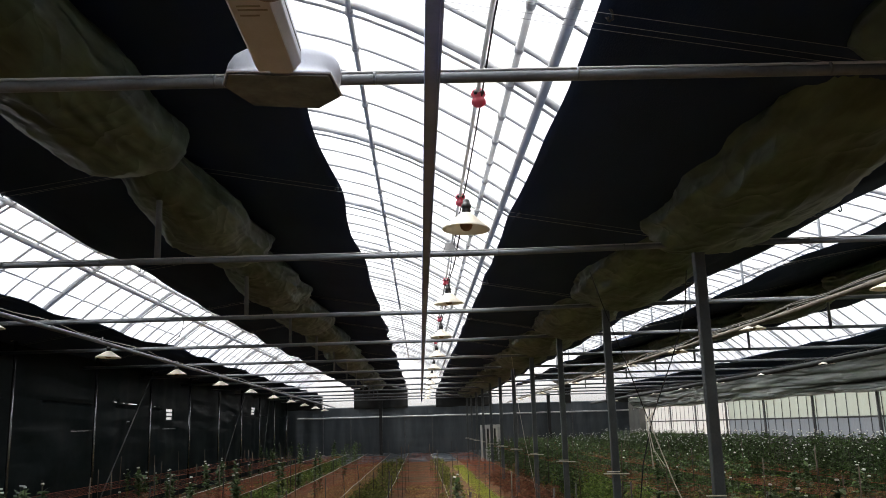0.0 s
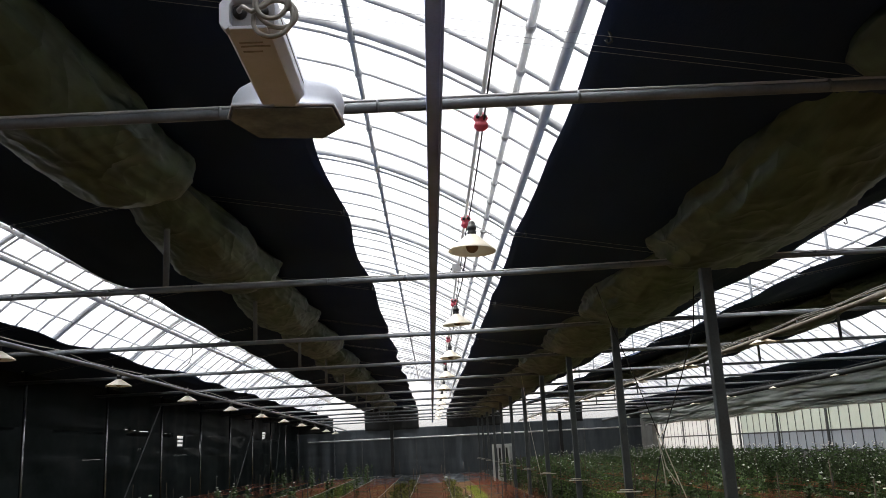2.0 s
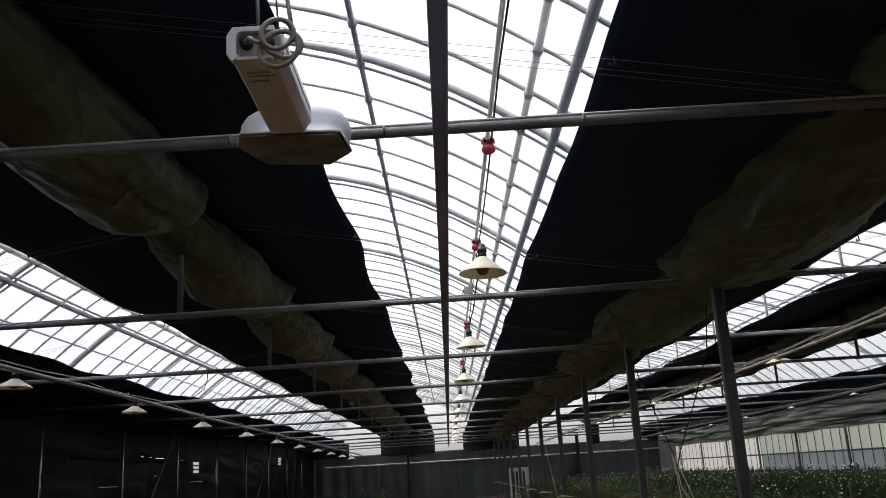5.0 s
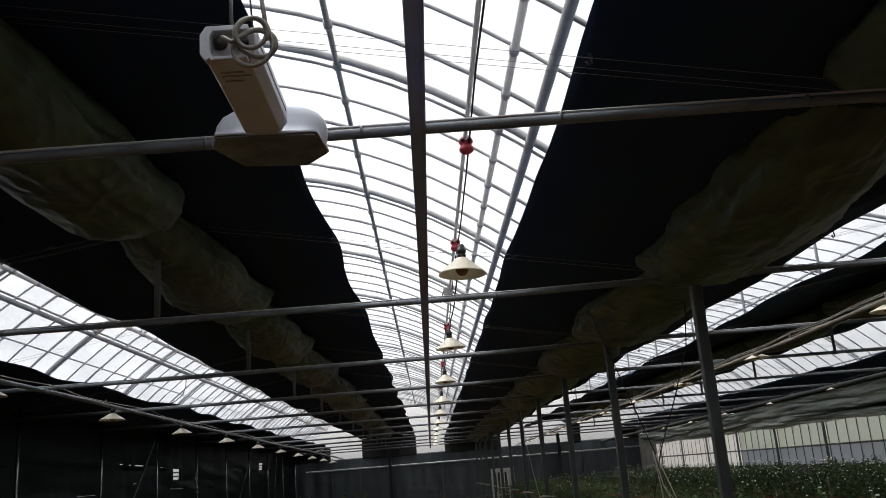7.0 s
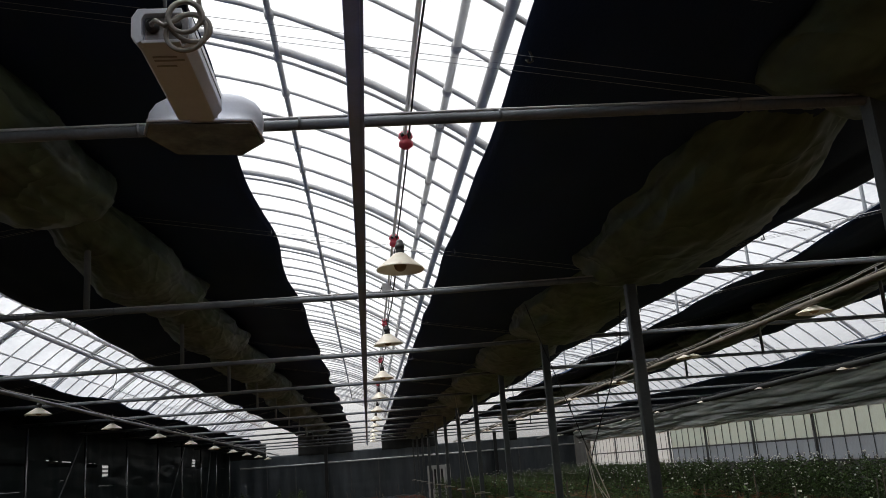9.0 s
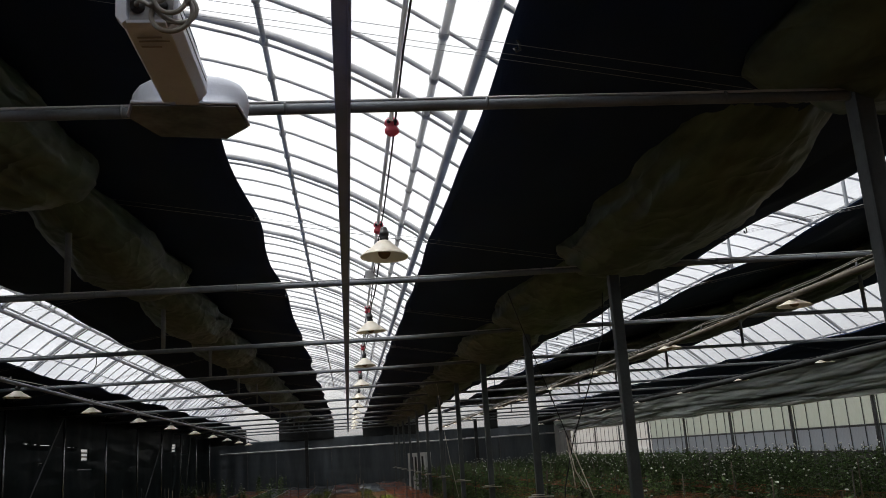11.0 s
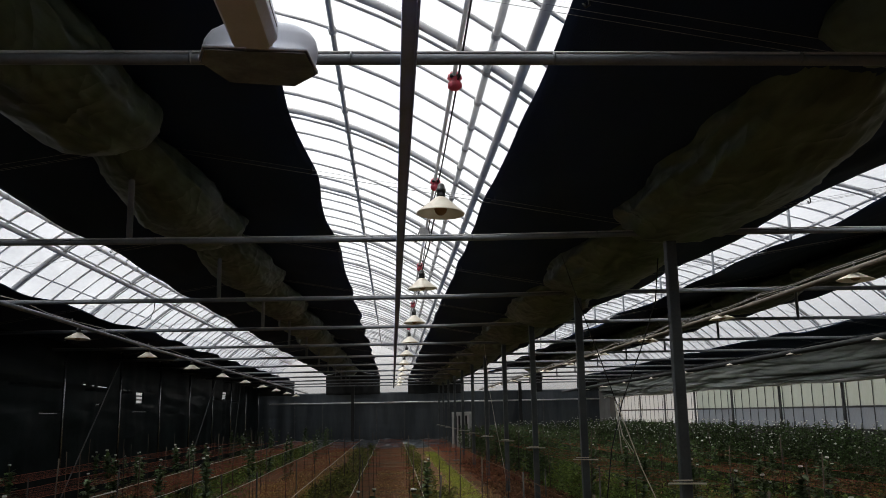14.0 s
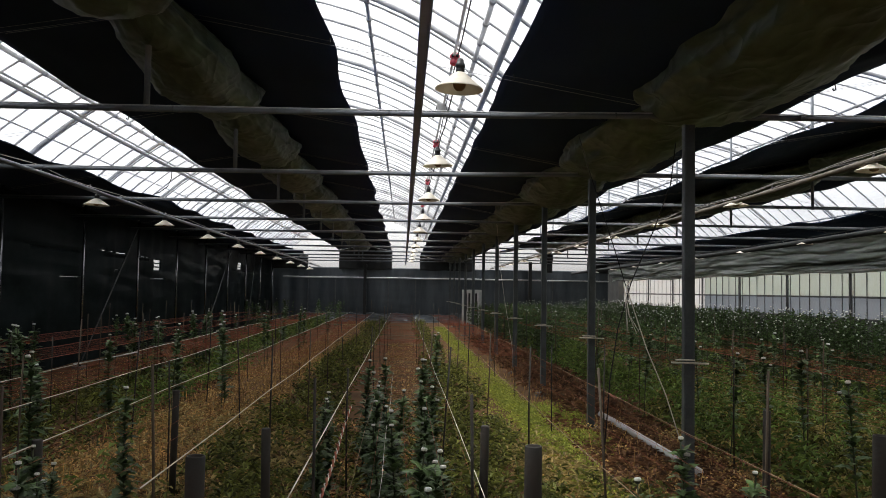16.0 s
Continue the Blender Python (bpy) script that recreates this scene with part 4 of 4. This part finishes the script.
SPOTS = [(-.37, 6.8, .9), (.26, 9.63, .99), (-.2, 6.9, .91), (.11, 7.0, .89), (.14, 6.8, .91), (-.25, 5.7, .83), (-.1, 5.4, .84), (.12, 5.6, .83), (-.11, 4.9, .81), (.11, 4.9, .79), (-.59, 5.5, .77), (-.54, 5.8, .76), (-.07, 4.2, .8), (-.06, 3.15, .88),
         (.12, 3.8, .77), (.1, 3.4, .79), (.1, 3.05, .77), (-.22, 2.7, .79), (.09, 2.8, .76), (-.16, 4.6, .74), (-.3, 6.2, .8), (.06, 6.1, .82), (-2.32, 5.5, 1.04), (-2.36, 5.7, .95), (-1.34, 3.1, .84), (-1.25, 2.77, .8), (-1.41, 3.46, .72), (-1.6, 3.85, .76), (-1.54, 3.72, .7), (-1.3, 3.3, .66), (-1.63, 5.11, .86),
         (-2.1, 10.0, 1.06), (-2.12, 10.31, 1.02), (-3.7, 11.85, 1.08), (-2.83, 8.49, .98), (-3.5, 8.2, 1.08), (-3.6, 8.0, 1.08), (-2.53, 9.53, 1.05), (-2.65, 10.22, .95),
         (2.86, 6.88, .95), (2.85, 6.29, 1.05), (1.25, 3.35, .78), (1.23, 3.98, .8), (.99, 3.02, .72), (.82, 3.21, .76), (2.6, 5.05, .95), (2.6, 7.06, .98),
         (2.6, 9.6, 1.0), (3.1, 9.2, .95), (2.9, 11.4, 1.0), (2.75, 12.6, 1.0), (3.95, 8.2, 1.0), (4.3, 8.9, 1.0), (4.0, 9.8, .95), (4.4, 10.4, 1.0), (4.1, 7.3, .95),
         (-4.28, 9.52, 1.02), (-4.08, 9.23, 1.02), (-3.99, 9.66, 1.02), (-3.99, 12.93, 1.04), (-3.9, 12.7, .98), (-3.5, 12.54, 1.02), (-3.42, 12.3, .95), (-3.49, 14.5, 1.05), (-3.36, 14.3, 1.03),
         (-3.28, 14.6, .98), (-3.42, 14.9, 1.05), (-2.27, 14.06, 1.02), (-3.6, 16.2, 1.05), (-3.5, 16.6, 1.0)]
for i, (x, y, h) in enumerate(SPOTS):
    plant(i, x, y, h, rng.uniform(0, 360))
for i in range(20):
    y = rng.uniform(12, 36)
    plant(i, rng.choice((-4.9, -4.5, -3.9, -3.5, -2.9, -2.4)) + rng.uniform(-.12, .12), y, rng.uniform(.8, 1.08), rng.uniform(0, 360))


# ---- dense flower rows: many plants joined row by row ----
def tile(name, label, category, spots, templates, mats):
    """One mesh out of many placed copies of templates: (verts, faces, material of each face)."""
    vs, fs, ms, base = [], [], [], 0
    for i, (x, y, z, k, yaw) in enumerate(spots):
        v, f, m = templates[i % len(templates)]
        c, s = math.cos(yaw), math.sin(yaw)
        w = np.empty_like(v)
        w[:, 0], w[:, 1], w[:, 2] = x + k * (c * v[:, 0] - s * v[:, 1]), y + k * (s * v[:, 0] + c * v[:, 1]), z + k * v[:, 2]
        vs.append(w)
        fs.extend([tuple(j + base for j in q) for q in f])
        ms.extend(m)
        base += len(v)
    me = bpy.data.meshes.new(name)
    me.from_pydata(np.concatenate(vs).tolist(), [], fs)
    for m in mats:
        me.materials.append(m)
    me.polygons.foreach_set("material_index", np.array(ms, dtype=np.int32))
    return tagged(new(name, me), label, category, kind="stuff")


mum_templates = []
for i in range(8):
    st, fo, bu = mum_shapes(90 + i, 1.0, 22, True)
    v, f, m = list(st.v), list(st.f), [0] * len(st.f)
    f += [tuple(j + len(v) for j in q) for q in fo.f]
    m += [1] * len(fo.f)
    v += fo.v
    for at, r in bu[:1] if i % 3 != 1 else ():
        o, r = len(v), r * 1.05
        v += [(at[0] + r * a, at[1] + r * b, at[2] + r * c) for a, b, c in ((1, 0, .4), (.3, .95, .4), (-.8, .6, .4), (-.8, -.6, .4), (.3, -.95, .4), (0, 0, 1.3), (0, 0, -.4))]
        f += [(o + j, o + (j + 1) % 5, o + 5) for j in range(5)] + [(o + (j + 1) % 5, o + j, o + 6) for j in range(5)]
        m += [2] * 10
    mum_templates.append((np.array(v), f, m))
for x0, x1, ya, dense in ((2.57, 3.2, 17.0, 9), (3.85, 4.5, 11.5, 12), (5.1, 5.75, 8.6, 12), (6.4, 7.0, 8.0, 14), (7.6, 8.2, 8.0, 16), (8.5, 9.05, 9.0, 14), (-5.2, -4.6, 27, 2), (-2.95, -2.35, 26, 1.5)):
    spots = []
    for i in range(int((37.8 - ya) * dense)):
        y = ya + (37.8 - ya) * rng.random()
        spots.append((rng.uniform(x0, x1), y, -0.05, rng.uniform(0.86, 1.12) + (0.1 if x0 > 7 else 0.0), rng.uniform(0, 6.28)))
    few = [mum_templates[k] for k in (1, 4, 7, 1, 4, 7, 2, 1, 4, 7, 0)]
    tile("flower_row", "dense row of green chrysanthemums dotted with white buds", "flower row", spots, mum_templates if x0 > 5 else few, (STEM, MUM_LEAF, PETAL))


# ---- weeds, litter and stubble ----
def scatter(name, label, category, material, boxes, seed, lift=0.2, size=(0.03, 0.07), tilt=1.0, slim=0.4, clump=1):
    """Loose leaves over boxes (x0, x1, y0, y1, count), joined into one mesh."""
    r = np.random.RandomState(seed)
    P = []
    for x0, x1, y0, y1, count in boxes:
        count = count // clump
        x, y = r.uniform(x0, x1, count) + r.normal(0, 0.05, count), r.uniform(y0, y1, count) + r.normal(0, 0.3, count)
        patch = np.array([noise.noise(Vector((a * 1.7, b * 1.2, seed))) for a, b in zip(x, y)])
        keep = patch > r.uniform(-0.75, 0.35, count)
        hgt = lift * np.clip(0.55 + patch, 0.1, 1.2) * r.uniform(0, 1, count) ** 1.2
        q = np.stack([x, y, hgt], 1)[keep]
        if clump > 1:
            tall = np.repeat(lift * np.clip(0.5 + patch, 0.15, 1.2)[keep] * r.uniform(0.35, 1.1, len(q)), clump)
            q = np.repeat(q, clump, 0)
            q[:, 2] = tall * r.uniform(0.05, 1.0, len(q))
            q[:, :2] += r.normal(0, 0.016, (len(q), 2)) * (1 + 4 * q[:, 2:])
        P.append(q)
    P = np.concatenate(P)
    n = len(P)
    ln, yaw, pit = r.uniform(*size, n), r.uniform(0, 2 * np.pi, n), r.uniform(-0.5, 1.0, n) * tilt
    d = np.stack([np.cos(yaw) * np.cos(pit), np.sin(yaw) * np.cos(pit), np.sin(pit)], 1)
    s = np.stack([-np.sin(yaw), np.cos(yaw), r.uniform(-0.4, 0.4, n)], 1)
    u = np.cross(d, s)
    w = slim * ln
    V = np.stack([P, P + d * (ln * 0.5)[:, None] + s * w[:, None] + u * (0.12 * ln)[:, None], P + d * ln[:, None] - u * (0.2 * ln)[:, None], P + d * (ln * 0.5)[:, None] - s * w[:, None] + u * (0.12 * ln)[:, None]], 1).reshape(-1, 3)
    o = np.arange(n)[:, None] * 4
    F = np.concatenate([o + np.array([[0, 1, 2]]), o + np.array([[0, 2, 3]])], 0)
    me = bpy.data.meshes.new(name)
    me.from_pydata(V.tolist(), [], F.tolist())
    me.materials.append(material)
    return tagged(new(name, me), label, category, kind="stuff")


scatter("weeds", "low dull green weeds between flower beds", "weeds", WEED,
        [(-1.55, -0.7, 3.6, 10, 10000), (-1.5, -0.75, 10, 20, 9000), (-1.4, -0.7, 20, 37, 6000), (-4.15, -3.3, 6, 14, 12000), (-4.1, -3.3, 14, 37, 9000), (0.3, 0.95, 3.2, 9, 7500), (0.3, 0.9, 9, 16, 6000), (0.32, 0.8, 16, 37, 5000),
         (2.6, 3.7, 4.5, 10, 10000), (3.7, 5.2, 6, 14, 11000), (5.2, 9.2, 7, 14, 9000), (2.4, 5.0, 12, 28, 8000), (-0.7, 0.3, 3, 9, 5200), (-3.0, -2.6, 5, 9, 1800), (1.2, 1.6, 3.0, 6.5, 1800)], 3, 0.30, (0.03, 0.08), 1.0, 0.17, 12)
scatter("moss", "bright green ground weeds in a strip of path", "weeds", MOSS, [(1.14, 1.44, 7, 12, 13000), (1.1, 1.42, 12, 32, 14000), (1.52, 1.85, 8, 10.4, 6500), (0.98, 1.35, 4.8, 8, 4200), (0.85, 1.15, 8, 20, 3000)], 5, 0.07, (0.014, 0.04), 1.0, 0.25)
scatter("leaf_litter", "dry brown leaf litter strewn over soil", "leaf litter", LITTER,
        [(-2.75, -1.6, 4.3, 10, 38000), (-2.6, -1.5, 10, 22, 34000), (-2.4, -1.4, 22, 37, 11000), (0.85, 1.3, 4.3, 8, 9000), (-1.55, -0.7, 3.4, 10, 9000), (-0.6, 0.3, 3, 9, 9000), (-0.4, 0.25, 9, 22, 8000), (1.45, 2.6, 5, 9, 9000), (3.3, 6, 6, 12, 15000), (-3.2, -2.7, 5, 14, 3500), (2.6, 3.7, 4.5, 9, 5000), (-5.3, -4.4, 9, 24, 7000)], 7, 0.05, (0.011, 0.036), 0.7, 0.3)
scatter("long_leaves", "long pale withered leaves lying over weeds", "leaf litter", PALE_LEAF,
        [(-1.55, -0.7, 3.4, 9, 3000), (0.8, 1.4, 4, 8, 2600), (-2.6, -1.6, 4.5, 10, 3400), (-0.6, 0.3, 3, 7, 1500), (2.4, 3.6, 4.5, 9, 1500), (3.6, 5.5, 7, 12, 1500)], 29, 0.12, (0.035, 0.09), 0.9, 0.12)
scatter("dry_weeds", "tall olive weeds gone dry among flower stems", "weeds", OLIVE_WEED, [(2.6, 4.6, 5.2, 9.5, 5200), (3.6, 6.0, 7.5, 13, 4800), (6, 9, 9, 14, 2600)], 37, 0.5, (0.03, 0.075), 1.0, 0.2, 10)
scatter("tall_weeds", "bright green tall weeds among flower stems", "weeds", TALL_WEED, [(2.7, 3.65, 9.5, 20, 9500), (4.9, 5.4, 13, 14.6, 700), (-3.7, -3.1, 18, 36, 5500), (2.6, 3.6, 5.5, 9.5, 3600), (3.7, 4.7, 7.5, 13, 4200), (5.0, 6.2, 9, 14, 3000), (6.5, 8.5, 9, 14, 2400), (-3.1, -2.65, 9, 15.5, 2600), (-2.2, -1.9, 5.4, 6.2, 150)], 13, 0.62, (0.04, 0.1), 1.0, 0.17, 10)
st = Shape()
for i in range(1100):
    x, y = (rng.uniform(-2.7, -1.5), rng.uniform(4.6, 18)) if i % 4 else (rng.uniform(1.5, 2.4), rng.uniform(5.5, 18))
    h = rng.uniform(0.04, 0.2)
    st.tube([(x, y, -0.03), (x + rng.uniform(-.05, .05), y + rng.uniform(-.05, .05), h)], 0.0025, 3, False)
tagged(new("stubble", st.mesh("stubble", LITTER)), "dry cut stems standing in harvested beds", "stubble", kind="stuff")
scatter("brown_debris", "dark brown uprooted stems heaped along the post line", "plant debris", DRY_STEMS, [(1.75, 2.5, 9.5, 24, 12000)], 11, 0.24, (0.05, 0.14), 1.0, 0.10)
scatter("brown_debris", "dark brown stem scraps trodden into the soil", "plant debris", DRY_STEMS, [(1.5, 2.7, 5, 9.5, 7000), (-3.3, -2.7, 5, 14, 3000)], 17, 0.05, (0.04, 0.10), 0.5, 0.12)

# ---- nets, edge strings and stakes over the beds ----
BEDS = [(-5.2, -4.6, 7.0), (-4.1, -3.5, 6.0), (-2.98, -2.32, 4.8), (-1.69, -1.0, 3.2), (-0.44, 0.21, 3.0), (0.77, 1.40, 3.0), (2.57, 3.2, 4.0), (3.85, 4.5, 5.0), (5.1, 5.75, 6.0)]
for i, (x0, x1, y0) in enumerate(BEDS):
    net, r = Shape(), random.Random(i)

    def dip(x, y):
        return NET_Z - 0.004 * (1 - math.cos((y - y0) / BAY * 2 * math.pi)) + 0.003 * math.sin(y * 0.9 + i)
    for j in range(6):
        x = x0 + (x1 - x0) * j / 5
        net.tube([(x + r.uniform(-.01, .01), y0 + 1.5 * k, dip(x, y0 + 1.5 * k) + r.uniform(-.004, .004)) for k in range(int(((37.6 if i > 5 else 27.4) - y0) / 1.5) + 1)], 0.0009, 3, False)
    y = y0 + {3: 4.2, 4: 3.2, 5: 7.0}.get(i, 0.3)
    start = y
    stop = 37.6 if i > 5 else 27.4
    end = stop - 0.6 - 1.8 * r.random()
    while y < end:
        net.tube([(x0, y, dip(x0, y)), ((x0 + x1) / 2, y + r.uniform(-.02, .02), dip(x0, y) - 0.012), (x1, y + r.uniform(-.02, .02), dip(x1, y))], (0.0012 if y < 13 else 0.0008 if y < 21 else 0.00045) * (0.55 if i < 2 or i > 5 else 0.75 if i == 4 else 1.0), 3, False)
        y += 0.05 + 0.09 * max(0.0, 1 - (y - start) / 6) + 0.02 * r.random() + (0.25 if r.random() < 0.03 else 0)
    tagged(new("flower_net", net.mesh("flower_net", RED_TWINE)), "red plastic flower net stretched level over a bed", "net", "flower nets")
    for x in (x0 - 0.012, x1 + 0.012):
        line = Shape().tube([(x + r.uniform(-.004, .004), y0 + 1.5 * k, dip(x, y0 + 1.5 * k) + 0.004) for k in range(int((stop - y0) / 1.5) + 1)], 0.003 if x < 0 else 0.0017, 5)
        thing("edge_string", "pale twine stretched along the net edge", "string", "net strings", me=line.mesh("edge_string", (TWINE if x < 0.3 else DULL_TWINE) if abs(x) < 3.2 else RED_TWINE))
stake_meshes = [Shape().tube([(0, 0, -0.1), (0.006, 0, h * 0.6), (0, 0.006, h)], 0.006, 6).mesh("stake", m, True) for h, m in ((0.95, WOOD), (1.0, RUSTY), (1.06, WOOD), (0.85, RUSTY))]
for i, (x0, x1, y0) in enumerate(BEDS):
    y = y0 + 0.4
    while y < (34 if i > 5 else 27):
        for x in (x0 + 0.02, x1 - 0.02):
            s = thing("stake", "thin weathered stake holding a flower net", "stake", "net stakes", me=stake_meshes[rng.randrange(4)])
            s.matrix_basis = pose(x, y + rng.uniform(-.3, .3), 0, rng.uniform(-2.5, 2.5), rng.uniform(-2.5, 2.5), rng.uniform(0, 360))
        y += 2.6 if y < 14 else 4.0
end_post = Shape().lathe([(0.001, -0.1), (0.036, -0.1), (0.036, 0.735), (0.033, 0.74), (0.029, 0.738), (0.029, 0.66), (0.001, 0.655)], 18).mesh("end_post", RUSTY, True)
thin_post = Shape().lathe([(0.001, -0.1), (0.022, -0.1), (0.022, 0.695), (0.018, 0.70), (0.001, 0.70)], 14).mesh("end_post", RUSTY, True)
for x, y, me in ((-0.83, 3.35, end_post), (0.47, 3.62, end_post), (-0.704, 4.25, thin_post), (0.338, 4.39, thin_post), (2.04, 5.04, thin_post), (2.1, 3.95, end_post), (-1.53, 5.76, thin_post), (-1.62, 3.9, thin_post)):
    o = thing("bed_post", "short dark steel pipe post at a bed end", "post", "bed posts", me=me)
    o.matrix_basis = pose(x, y, 0, rng.uniform(-1, 1), rng.uniform(-1, 1), 0)

# ---- loose strings and the pipe by the middle posts ----
thing("string", "pale string tied slanting from pipe to ground", "string", me=Shape().tube([(1.665, 6.6, 1.47), (1.62, 6.6, 1.42), (1.78, 6.6, 0.95), (1.93, 6.6, 0.6), (2.06, 6.6, 0.2), (2.1, 6.6, 0.0)], 0.005, 6).mesh("string", TWINE, True))
tuft = Shape()
for i in range(6):
    a = rng.uniform(0, 6.28)
    tuft.tube([(1.60, 6.6, 1.45), (1.635 + 0.012 * math.cos(a), 6.6 + 0.012 * math.sin(a), 1.2), (1.67 + 0.05 * math.cos(a), 6.6 + 0.05 * math.sin(a), 1.06 + rng.uniform(-.03, .03))], 0.0025, 5)
thing("string_tuft", "frayed white string end hanging loose", "string", me=tuft.mesh("string_tuft", TWINE, True))
thing("hanging_cable", "thin black cable hanging beside the post", "cable", me=Shape().tube([(2.0, 6.6, 2.53), (1.96, 6.6, 2.2), (1.83, 6.6, 1.85), (1.66, 6.6, 1.45), (1.56, 6.6, 1.1), (1.5, 6.6, 0.7), (1.45, 6.6, 0.0)], 0.005, 6).mesh("hanging_cable", CORD, True))
thing("hanging_cable", "thin black cord from tie beam to the tied string", "cable", me=Shape().tube([(1.25, 6.6, 2.56), (1.33, 6.6, 2.3), (1.42, 6.6, 2.03), (1.50, 6.6, 1.79), (1.575, 6.6, 1.56), (1.62, 6.6, 1.42)], 0.004, 6).mesh("hanging_cable", CORD, True))
thing("white_rod", "thin white plastic rod lying among net strings", "rod", me=Shape().tube([(-2.97, 7.9, 0.668), (-2.9, 8.6, 0.666), (-2.86, 9.4, 0.668)], 0.0045, 8).mesh("white_rod", PLASTIC_PIPE, True))
thing("string", "pale string hanging from a tie beam to soil", "string", me=Shape().tube([(1.5, 14.8, 2.54), (1.58, 14.8, 1.7), (1.65, 14.8, 1.23), (1.78, 14.8, 0.47), (1.84, 14.8, 0.0)], 0.0035, 6).mesh("string", TWINE, True))
thing("ground_pipe", "grey plastic pipe lying on soil", "pipe", me=Shape().tube([(2.155, 6.5, 0.045), (2.11, 9.55, 0.045)], 0.031, 14).mesh("ground_pipe", PLASTIC_PIPE, True))
for phase, r, m, label in ((0.0, 0.0062, RED_TWINE, "red twisted cord slung low beside a bed"), (3.1, 0.003, TWINE, "white twisted cord slung low beside a bed")):
    turns = [(-0.425 + 0.006 * math.cos(k * 0.9 + phase) + 0.01 * math.sin(k * 0.05), 3.1 + 0.03 * k, 0.47 + 0.006 * math.sin(k * 0.9 + phase) + 0.0005 * k - 0.03 * math.sin(k * 0.0286)) for k in range(110)]
    thing("slung_cord", label, "cord", "slung cords", me=Shape().tube(turns, r, 6).mesh("slung_cord", m, True))
for x, m in ((-0.257, DULL_TWINE), (-0.145, TWINE)):
    thing("edge_string", "pale thin twine stretched over the net", "string", "net strings", me=Shape().tube([(x + 0.004 * math.sin(k * 1.7), 2.9 + 0.6 * k, 0.64 - 0.012 * math.sin(k * 0.55)) for k in range(9)], 0.0012, 5).mesh("edge_string", m, True))
thing("dangling_wire", "loose black wire dangling from a tie beam", "wire", me=Shape().tube([(-2.41, 8.8, 2.55), (-2.40, 8.785, 2.50), (-2.405, 8.79, 2.44), (-2.44, 8.8, 2.36), (-2.52, 8.8, 2.30), (-2.58, 8.8, 2.28)], 0.004, 6).mesh("dangling_wire", CORD, True))

# ---- white slatted cabinet by the end wall ----
cab = thing("heater_cabinet", "white metal cabinet with dark slots by end wall", "cabinet", at=(2.85, 36.2, -0.03))
part("case", Shape().box(-0.45, 0, 0, 0.45, 0.6, 1.45).mesh("case", WHITE_FRAME, bevel=0.02), cab)
for i in range(4):
    part("slot", Shape().box(-0.36 + 0.14 * i, -0.012, 0.55, -0.28 + 0.14 * i, -0.002, 1.3).mesh("slot", BAKELITE), cab, "dark slot")
part("side_panel", Shape().box(0.22, -0.015, 0.1, 0.42, -0.003, 1.35).mesh("side_panel", PLASTIC_PIPE), cab)
